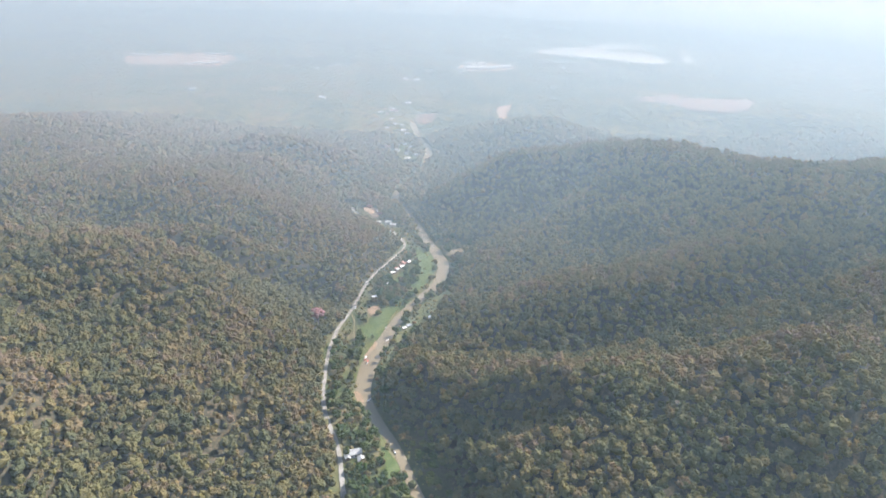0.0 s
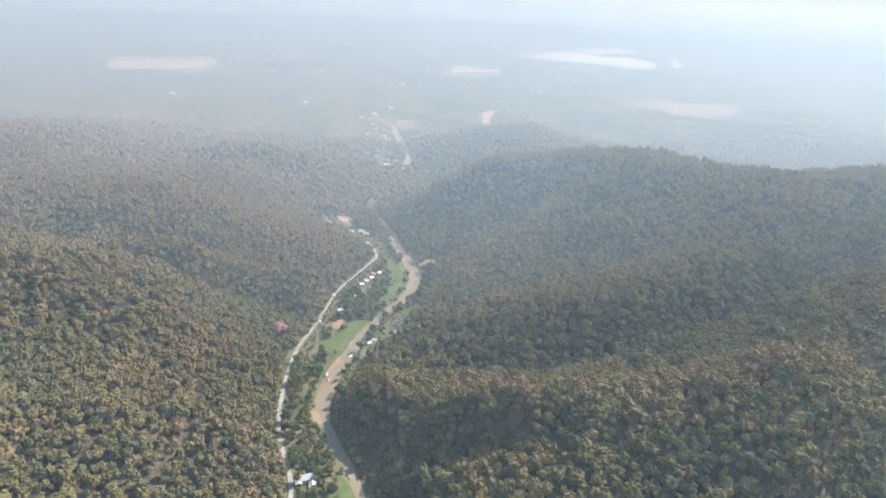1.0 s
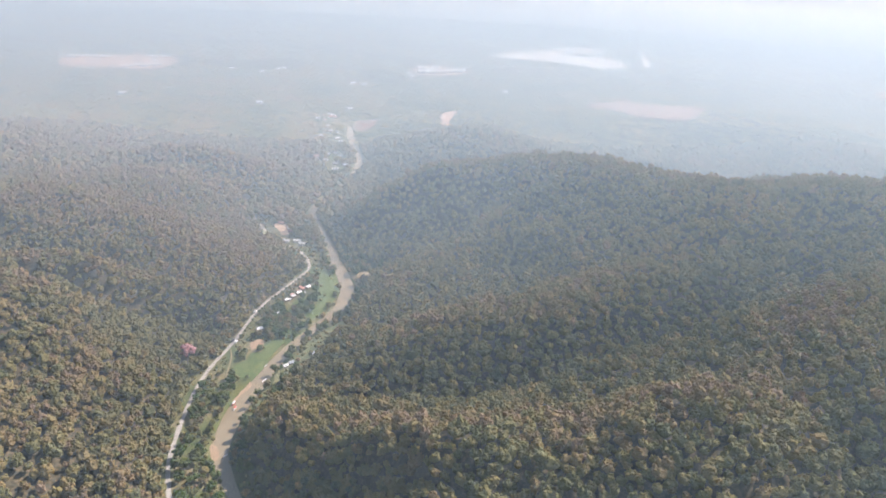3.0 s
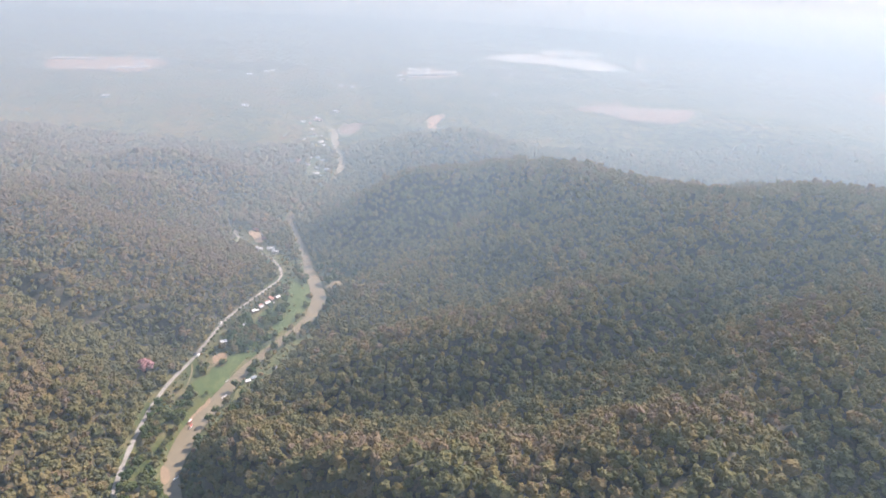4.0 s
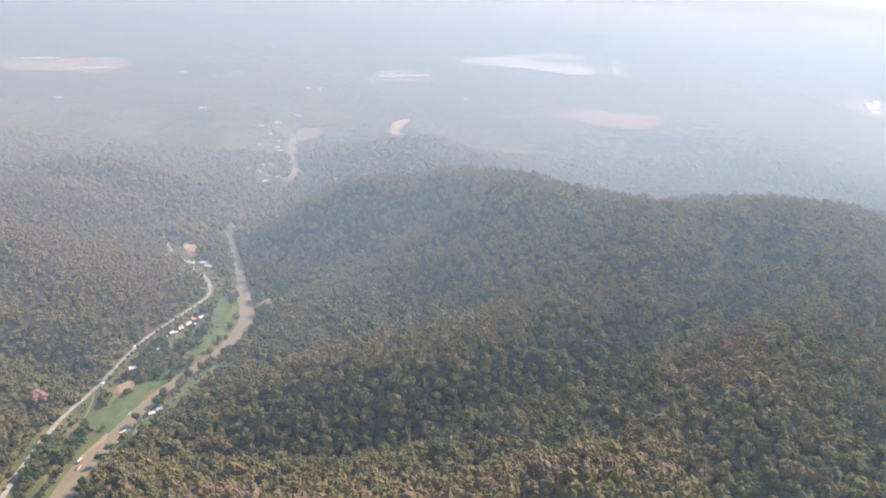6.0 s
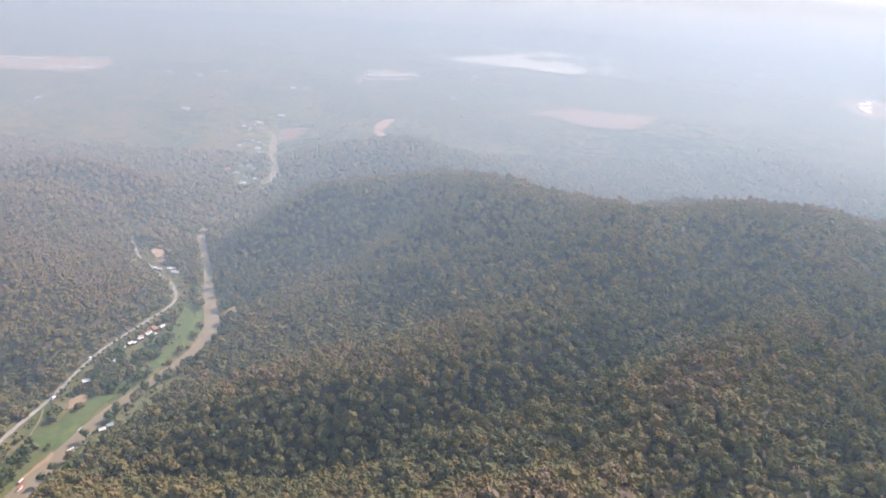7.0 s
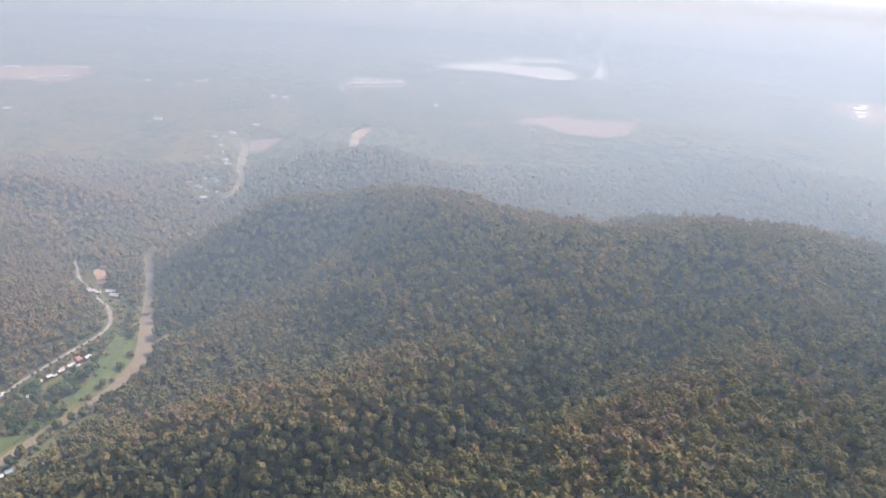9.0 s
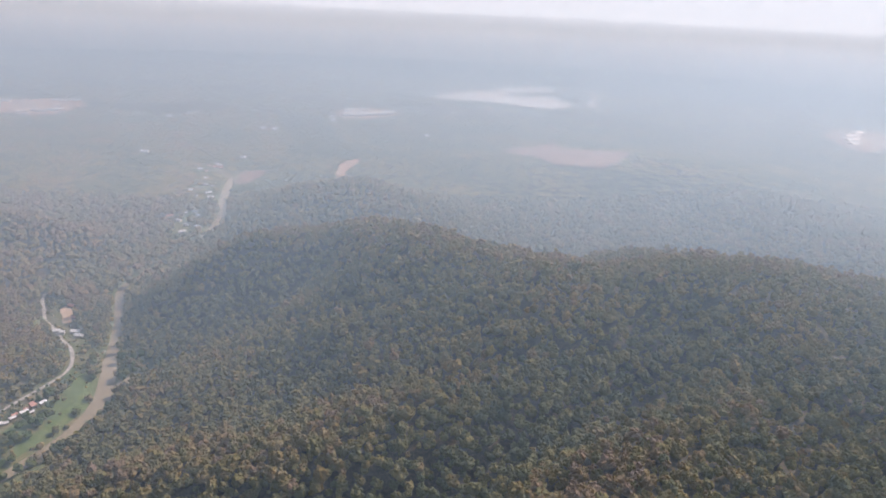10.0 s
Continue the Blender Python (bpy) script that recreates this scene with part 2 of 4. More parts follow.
def away(xy, line, far=300.0):
    """Distance of each place from a line, cut off at far."""
    out = np.full(len(xy), far)
    near = np.where((xy[:, 0] > line[:, 0].min() - far) & (xy[:, 0] < line[:, 0].max() + far) & (xy[:, 1] > line[:, 1].min() - far) & (xy[:, 1] < line[:, 1].max() + far))[0]
    for i in range(0, len(near), 4000):
        part_ = near[i:i + 4000]
        out[part_] = np.minimum(far, np.sqrt(((xy[part_, None] - line[None, ::2]) ** 2).sum(-1)).min(1))
    return out


def step(x, a, b):
    t = np.clip((x - a) / (b - a), 0, 1)
    return t * t * (3 - 2 * t)


def waves(xy, size, seed):
    """Smooth uneven relief between -1 and 1."""
    r = np.random.default_rng(seed)
    z = np.zeros(len(xy))
    for _ in range(14):
        a, f, ph = r.uniform(0, 2 * np.pi), r.uniform(0.6, 1.9) / size, r.uniform(0, 2 * np.pi)
        z += np.sin(2 * np.pi * f * (xy[:, 0] * np.cos(a) + xy[:, 1] * np.sin(a)) + ph)
    return z / 5.0


def width_of_river(y):
    return 10.2 + 2.4 * np.sin(y / 37.0) - 4.6 * step(y, 860, 950) + 6.0 * step(y, 1150, 1280) - 3.0 * (1 - step(y, 430, 540))


def height(xy):
    xy = np.asarray(xy, float)
    hills = np.zeros(len(xy))
    for x, y, h, a, b, turn in WEST_HILLS + EAST_RIDGE + EAST_HILLS + SPURS:
        c, s = math.cos(turn), math.sin(turn)
        u, v = xy[:, 0] - x, xy[:, 1] - y
        hills += h * np.exp(-0.5 * (((c * u + s * v) / a) ** 2 + ((c * v - s * u) / b) ** 2))
    for course, depth, wide in GULLIES:
        hills -= depth * np.exp(-away(xy, smooth_line(course, 6.0), 120.0) / wide)   # cut to a V
    hills = np.maximum(hills, 0)
    river, road = away(xy, RIVER_LINE), away(xy, ROAD_LINE)
    hills += step(hills, 15, 60) * (3.0 * waves(xy, 95, 3) + 2.4 * waves(xy, 42, 4))
    rise = step(river, 8, 45) * (0.12 + 0.88 * step(road, 5, 34))
    floor_ = (xy[:, 0] > np.interp(xy[:, 1], ROAD_LINE[:, 1], ROAD_LINE[:, 0])) & (xy[:, 0] < np.interp(xy[:, 1], RIVER_LINE[:, 1], RIVER_LINE[:, 0]))
    hills *= np.where(floor_, np.minimum(rise, 0.12), rise)   # the valley floor lies level between road and river
    half = width_of_river(xy[:, 1]) / 2
    bed = -2.6 + 4.0 * step(river, half - 2.5, half + 4.5)
    return np.maximum(hills, 0) + bed


def ground_at(x, y):
    return float(height(np.array([[x, y]]))[0])


def spread(*runs):
    """Grid lines: runs of (start, stop, step)."""
    return np.unique(np.concatenate([np.arange(a, b, s) for a, b, s in runs]).round(2))


def strip(name, line, half, lift, mat, keep=None):
    """A ribbon along a line, half of its width to each side, level across."""
    d = np.gradient(line, axis=0)
    d /= np.linalg.norm(d, axis=1)[:, None]
    n = np.stack([-d[:, 1], d[:, 0]], 1)
    half = np.broadcast_to(half, (len(line),))[:, None]
    z = lift if np.ndim(lift) else np.full(len(line), lift)
    cols = [np.column_stack([line + n * half * k, z]) for k in (-1, -0.5, 0, 0.5, 1)]
    verts = np.stack(cols, 1).reshape(-1, 3)
    i, j = np.meshgrid(np.arange(len(line) - 1), np.arange(4), indexing="ij")
    a = (i * 5 + j).ravel()
    return mesh_object(name, verts, np.stack([a, a + 5, a + 6, a + 1], 1)[:, ::-1], mat, True)


def build_ground():
    xs = spread((-7000, -2500, 150), (-2500, -900, 50), (-900, -400, 16), (-400, -144, 8), (-144, 112, 4), (112, 560, 8), (560, 1100, 16), (1100, 2500, 50), (2500, 7001, 150))
    ys = spread((-1500, 200, 100), (200, 340, 8), (340, 1000, 4), (1000, 1400, 8), (1400, 2100, 16), (2100, 3600, 50), (3600, 9001, 150))
    gx, gy = np.meshgrid(xs, ys)
    xy = np.column_stack([gx.ravel(), gy.ravel()])
    z = height(xy)
    verts = np.column_stack([xy, z])
    i, j = np.meshgrid(np.arange(len(ys) - 1), np.arange(len(xs) - 1), indexing="ij")
    a = (i * len(xs) + j).ravel()
    open_land = (1 - step(z, 4, 12)) * (1 - step(away(xy, RIVER_LINE), 50, 80)) * (0.35 + 0.65 * (1 - step(xy[:, 1], 1650, 1900))) + 0.3 * step(xy[:, 1], 1380, 1550) * (1 - step(z, 6, 20))
    g = mesh_object("ground", verts, np.stack([a, a + 1, a + len(xs) + 1, a + len(xs)], 1), ground_mat, True, open_land)
    return tagged(g, "dry brown forest soil and grass over hills and valley", "ground", kind="structure")


build_ground()
tagged(strip("water", RIVER_LINE, width_of_river(RIVER_LINE[:, 1]) / 2 + 1.2, 0.0, water_mat), "muddy brown river winding along the valley floor", "river", kind="structure")


def along(line, lift):
    z = height(line) + lift
    return np.convolve(np.pad(z, 6, "edge"), np.ones(13) / 13, "valid")


tagged(strip("road", ROAD_LINE, 1.7 + 0.3 * waves(ROAD_LINE, 14, 41) + 0.25 * waves(ROAD_LINE, 5, 42), along(ROAD_LINE, 0.5), road_mat), "pale worn concrete road along the foot of the slope", "road", kind="structure")

# ---- open land: outlines on the plan ----
MEADOW = [(-43, 614), (-34, 616), (-34, 631), (-16, 640), (-22, 619), (-25, 605), (-26, 594), (-30, 583), (-39, 572), (-46, 572), (-53, 580), (-51, 593), (-45, 602)]
BEND_MEADOW = [(-7, 797), (1, 791), (12, 779), (20, 749), (16, 716), (8, 694), (3, 683), (-1, 672), (-5, 676), (-6, 694), (2, 708), (-3, 739), (-5, 768)]
INNER_MEADOW = [(-25, 682), (-19, 718), (-8, 722), (-6, 706), (-12, 674), (-17, 662)]
SOUTH_MEADOW = [(-14, 421), (-6, 412), (1, 398), (3, 388), (-3, 383), (-9, 400)]
GREEN_BANK = [(13, 838), (8, 863), (9, 877), (17, 862), (20, 832)]
EAST_BANK = [(-12, 562), (-2, 575), (4, 586), (25, 604), (28, 625), (34, 650), (40, 668), (30, 674), (18, 664), (8, 645), (-1, 622), (-8, 600), (-14, 580)]
SOUTH_BANK = [(-27, 498), (-19, 505), (-14, 530), (-12, 558), (-19, 556), (-26, 530)]
DRY_STRIP = [(-92, 872), (-101, 903), (-94, 912), (-84, 880)]
SANDBAR = [(-39, 574), (-33, 572), (-32, 562), (-36, 552), (-39, 542), (-43, 548), (-42, 562)]
SANDBEND = [(-44, 490), (-37, 488), (-33, 476), (-36, 470), (-40, 478)]
ORANGE_PATCH = [(-47, 632), (-41, 637), (-35, 634), (-36, 624), (-39, 619), (-42, 622), (-44, 618), (-46, 624)]
EAST_SAND = [(21, 664), (29, 664), (31, 646), (26, 640)]
CLEARING = [(30, 780), (39, 795), (60, 805), (84, 817), (99, 819), (94, 806), (68, 793), (47, 774)]
YARD = [(-90, 936), (-78, 943), (-66, 930), (-62, 906), (-71, 899), (-79, 916)]
RESERVOIR = [(365, 2935), (463, 3075), (592, 3190), (645, 3165), (685, 3330), (849, 3433), (935, 3397), (915, 3245), (808, 3195), (735, 3185), (705, 3105), (760, 3050), (862, 3087), (893, 3007), (906, 2878), (863, 2748), (771, 2705), (699, 2774), (621, 2830), (516, 2862), (417, 2885)]
POND = [(1128, 3345), (1078, 3150), (1034, 2970), (990, 2800), (958, 2812), (1004, 2970), (1060, 3150), (1116, 3345)]
BUILDING_SITE = [(-1050, 2349), (-940, 2425), (-805, 2490), (-705, 2405), (-688, 2318), (-690, 2190), (-773, 2165), (-860, 2185), (-960, 2165)]
FACTORY_YARD = [(65, 2465), (138, 2568), (260, 2446), (180, 2333), (82, 2324)]
DRY_FIELD = [(508, 1800), (625, 1914), (672, 2007), (660, 1830), (789, 1752), (726, 1604), (677, 1555), (586, 1609), (565, 1692)]
QUARRY = [(1602, 2332), (1742, 2452), (1830, 2378), (1637, 2102), (1546, 2085)]
BROWN_FIELD = [(-40, 1582), (-6, 1616), (2, 1560), (-12, 1501), (-30, 1499), (-39, 1540)]
DIRT_SLOPE = [(150, 1535), (168, 1532), (164, 1610), (186, 1716), (160, 1705), (143, 1650)]


def rounded(poly, step_):
    p = np.array(poly, float)
    q = smooth_line(np.vstack([p[-1:], p, p[:1], p[1:2]]), step_)
    k = np.argmin(((q - p[0]) ** 2).sum(1))
    e = len(q) - 1 - np.argmin(((q[::-1] - p[0]) ** 2).sum(1))
    q = q[k:e] if e - k > 6 else p
    return q + 0.25 * step_ * np.column_stack([waves(q, step_ * 6, 5), waves(q, step_ * 6, 6)])


def inside(xy, poly):
    x, y, hit = xy[:, 0], xy[:, 1], np.zeros(len(xy), bool)
    p = np.array(poly, float)
    for (ax, ay), (bx, by) in zip(p, np.roll(p, -1, 0)):
        cut = (ay > y) != (by > y)
        with np.errstate(divide="ignore", invalid="ignore"):
            hit ^= cut & (x < (bx - ax) * (y - ay) / (by - ay) + ax)
    return hit


def patch(name, poly, mat, label, category, lift=0.35, level=None, fine=4.0):
    """A sheet of another cover, lying on the ground inside an outline."""
    edge = rounded(poly, fine)
    n = len(edge)
    lo, hi = edge.min(0), edge.max(0)
    gx, gy = np.meshgrid(np.arange(lo[0], hi[0], fine), np.arange(lo[1], hi[1], fine))
    inner = np.column_stack([gx.ravel(), gy.ravel()])
    inner = inner[inside(inner, edge)]
    inner = inner[[np.min(((edge - p) ** 2).sum(1)) > (0.5 * fine) ** 2 for p in inner]] if len(inner) else inner
    pts = [Vector(p) for p in np.vstack([edge, inner])]
    v, _, f, *_ = geometry.delaunay_2d_cdt(pts, [(k, (k + 1) % n) for k in range(n)], [list(range(n))], 1, 1e-4)
    xy = np.array([p[:] for p in v])
    z = np.full(len(xy), level) if level is not None else height(xy) + lift
    tris = [t for q in f for t in ([q] if len(q) == 3 else [(q[0], q[k], q[k + 1]) for k in range(1, len(q) - 1)])]
    ob = mesh_object(name, np.column_stack([xy, z]), np.array(tris), mat, True)
    return tagged(ob, label, category, kind="structure")


for poly in (MEADOW, BEND_MEADOW, INNER_MEADOW, SOUTH_MEADOW, GREEN_BANK):
    patch("meadow", poly, grass_mat, "bright green meadow of short grass beside the river", "meadow", 0.4)
for poly in (EAST_BANK, SOUTH_BANK, DRY_STRIP):
    patch("dry_meadow", poly, dry_grass_mat, "yellowed grassy strip with scrub near the river", "meadow", 0.5)
for poly in (SANDBAR, SANDBEND):
    patch("sandbank", poly, sand_mat, "bare orange sandbank at the water's edge", "sandbank", 0.5, level=0.35)
for poly in (ORANGE_PATCH, EAST_SAND):
    patch("earth_patch", poly, sand_mat, "bare pale orange earth beside the meadow", "bare earth", 0.45)
patch("clearing", CLEARING, dry_field_mat, "felled clearing of dry grass at the forest's edge", "clearing", 0.8)
patch("yard", YARD, earth_mat, "reddish bare earth yard round small sheds", "yard", 0.6)
patch("reservoir", RESERVOIR, lake_glare_mat, "wide reservoir coloured white for the bright sky it mirrors", "reservoir", level=2.6, fine=30.0)
patch("pond", POND, lake_glare_mat, "narrow pond coloured white as mirrored sky beyond the reservoir", "pond", level=2.6, fine=8.0)
patch("building_site", BUILDING_SITE, red_earth_mat, "cleared pinkish laterite building site on the plain", "building site", level=2.4, fine=25.0)
patch("factory_yard", FACTORY_YARD, earth_mat, "pale bare yard round the factory sheds", "yard", level=2.4, fine=20.0)
patch("dry_field", DRY_FIELD, field_mat, "harvested pinkish-brown field in a forest clearing", "field", 2.5, fine=12.0)
patch("quarry", QUARRY, sand_mat, "pale quarry floor cut into the plain", "quarry", 5.0, fine=20.0)
patch("brown_field", BROWN_FIELD, field_mat, "ploughed brown field beside the river bend", "field", 0.7, fine=8.0)
patch("dirt_slope", DIRT_SLOPE, red_earth_mat, "eroded reddish dirt slope among the woods", "bare earth", 2.0, fine=8.0)
POND_LINE = smooth_line([(974, 2770), (1019, 2970), (1069, 3150), (1122, 3360)], 10.0)
TRACK = smooth_line([(-62, 618), (-58, 605), (-56, 589), (-54, 574), (-53, 560), (-56, 540)], 2.0)
FIELD_TRACK = smooth_line([(-22, 1596), (-38, 1592), (-44, 1567), (-43, 1533), (-34, 1497)], 4.0)
CROSS_ROAD = smooth_line([(-118, 1600), (-79, 1597), (-47, 1598), (-22, 1597), (10, 1602)], 6.0)
tagged(strip("track", TRACK, 0.65, along(TRACK, 0.55), dry_field_mat), "narrow sandy footpath between road and meadow", "path", kind="structure")
tagged(strip("field_track", FIELD_TRACK, 1.8, along(FIELD_TRACK, 1.2), road_mat), "pale track curving round the brown field", "track", kind="structure")
tagged(strip("cross_road", CROSS_ROAD, 2.2, along(CROSS_ROAD, 1.4), road_mat), "pale straight causeway across the valley", "road", kind="structure")


# ---- trees of the forest ----
def icosphere(level):
    bm = bmesh.new()
    bmesh.ops.create_icosphere(bm, subdivisions=level, radius=1)
    v = np.array([x.co[:] for x in bm.verts])
    f = np.array([[x.index for x in p.verts] for p in bm.faces])
    bm.free()
    return v, f


ICO = [icosphere(1), icosphere(2)]


def crown_shape(rng, lobes, core=1, broad=0.8):
    """One crown of unit radius standing on z = 0: a lumpy dome with clumps of foliage on it, open below."""
    vs, fs, n = [], [], 0
    at = [((0, 0, 0.72), broad, 0.92, core, 0.15)]
    for k in range(lobes):
        a = 2.4 * k + rng.uniform(-0.5, 0.5)
        h = 0.15 + 0.85 * (k + rng.uniform(0, 1)) / lobes
        r = 0.66 * math.sqrt(max(0.04, 1 - h * h)) * rng.uniform(0.85, 1.2)
        at.append(((1.1 * r * math.cos(a), 1.1 * r * math.sin(a), 0.72 + 0.78 * h), rng.uniform(0.18, 0.36), 1.05, 0, 0.34))
    for c, s, flat, level, rough in at:
        v0, f0 = ICO[level]
        v = (v0 @ np.array(Euler(rng.uniform(0, 6.28, 3)).to_matrix())) * (1 + rough * rng.normal(0, 1, (len(v0), 1)))
        f = f0[v[f0].mean(1)[:, 2] > -0.45]
        used = np.unique(f)
        back = np.zeros(len(v), int)
        back[used] = np.arange(len(used))
        vs.append(v[used] * (s, s, s * flat) + c)
        fs.append(back[f] + n)
        n += len(used)
    return np.vstack(vs), np.vstack(fs)


def wood(name, xy, radius, tall, tone, shapes, label, rng, mat=None):
    """Many trees in one mesh: each takes a shape, a turn, a size and a hue."""
    z = height(xy)
    deep = np.minimum(1.12 * radius, 0.6 * tall)   # half of the crown's depth
    pick = rng.integers(0, len(shapes), len(xy))
    turn, lean = rng.uniform(0, 2 * np.pi, len(xy)), rng.uniform(0.85, 1.15, (len(xy), 2))
    vs, fs, ts, n = [], [], [], 0
    for k, (v, f) in enumerate(shapes):
        i = np.where(pick == k)[0]
        if not len(i):
            continue
        c, s = np.cos(turn[i])[:, None], np.sin(turn[i])[:, None]
        p = np.empty((len(i), len(v), 3))
        vx, vy = v[None, :, 0] * lean[i, :1], v[None, :, 1] * lean[i, 1:]
        p[:, :, 0] = xy[i, :1] + radius[i, None] * (c * vx - s * vy)
        p[:, :, 1] = xy[i, 1:] + radius[i, None] * (s * vx + c * vy)
        p[:, :, 2] = z[i, None] - 0.6 + np.maximum(tall[i, None] - 1.5 * deep[i, None], 0) + 1.0 * deep[i, None] * v[None, :, 2]
        vs.append(p.reshape(-1, 3))
        fs.append((f[None] + (np.arange(len(i)) * len(v))[:, None, None]).reshape(-1, 3) + n)
        ts.append(np.repeat(tone[i], len(v)))
        n += len(i) * len(v)
    ob = mesh_object(name, np.vstack(vs), np.vstack(fs), mat or leaf_mat, False, np.concatenate(ts))
    return tagged(ob, label, "forest", kind="stuff")


OPEN = (EAST_BANK, SOUTH_BANK, MEADOW, BEND_MEADOW, INNER_MEADOW, SOUTH_MEADOW, GREEN_BANK, DRY_STRIP, SANDBAR, SANDBEND, ORANGE_PATCH, EAST_SAND, CLEARING, YARD, RESERVOIR, POND,
        BUILDING_SITE, FACTORY_YARD, DRY_FIELD, QUARRY, BROWN_FIELD, DIRT_SLOPE)


def scatter(rng, x0, x1, y0, y1, gap, bare=OPEN):
    nx, ny = int((x1 - x0) / gap), int((y1 - y0) / gap)
    gx, gy = np.meshgrid(np.arange(nx) + 0.5, np.arange(ny) + 0.5)
    gx[::2] += 0.5
    xy = np.column_stack([gx.ravel(), gy.ravel()]) + rng.uniform(-0.62, 0.62, (nx * ny, 2))
    xy = xy * gap + (x0, y0)
    seen = (xy[:, 0] > 25 - (xy[:, 1] - 14) * 0.71 - 60) & (xy[:, 0] < 286 + (xy[:, 1] - 235) * 0.74 + 60)
    seen &= xy[:, 1] > 215 + 0.82 * np.maximum(xy[:, 0] - 200, 0)
    for poly in bare:
        seen &= ~inside(xy, poly)
    for poly in bare[-10:]:   # what lies low and far off keeps its near edge open
        seen &= ~inside(xy + (0, 0.011 * poly[0][1]), poly)
    return xy[seen]


# round what stands on the valley floor no wood grows: x, y, radius
LOTS = [(-30, 405, 7), (-13, 740, 8), (-15, 731, 8), (-19, 720, 8), (-22, 711, 8), (-28, 702, 8), (-31, 696, 8), (-44, 651, 5), (-7, 595, 7), (19, 597, 6),
        (-92, 592, 6), (-66, 878, 6), (-59, 876, 5), (-47, 878, 7), (-41, 870, 6), (-80, 968, 6), (-85, 1282, 9), (-65, 1261, 8), (-42, 1206, 8), (-53, 1306, 7), (-43, 1288, 7),
        (-46, 1238, 7), (-27, 1231, 7), (-53, 1397, 9), (-65, 1425, 9), (-86, 1483, 8), (-129, 1602, 9), (-105, 1625, 12), (-94, 1622, 10), (-72, 1726, 12)]


def free(xy, rng, off_road, off_water):
    river, road = away(xy, RIVER_LINE), away(xy, ROAD_LINE)
    off_road = off_road * (1 - 0.8 * step(xy[:, 1], 960, 1000) * (rng.random(len(xy)) < 0.7))
    ok = (river > width_of_river(xy[:, 1]) / 2 + off_water + 3 * rng.random(len(xy))) & (road > off_road)
    ok &= (away(xy, TRACK) > 3.5) & (away(xy, POND_LINE) > 24)
    ok &= (away(xy, CROSS_ROAD) > 6) & (away(xy + (0, 14), CROSS_ROAD) > 12) & (away(xy, FIELD_TRACK) > 6)
    for x, y, r in LOTS:
        far_ = 9 if y > 1000 else 0   # the village keeps its front open
        ok &= (xy[:, 0] - x) ** 2 + (xy[:, 1] - y + far_) ** 2 > (r + far_) ** 2
    return ok


def valley(xy):
    east_of_road = xy[:, 0] > np.interp(xy[:, 1], ROAD_LINE[:, 1], ROAD_LINE[:, 0])
    return (height(xy) < 7) & (xy[:, 1] < 830) & (away(xy, RIVER_LINE) < 75) & east_of_road


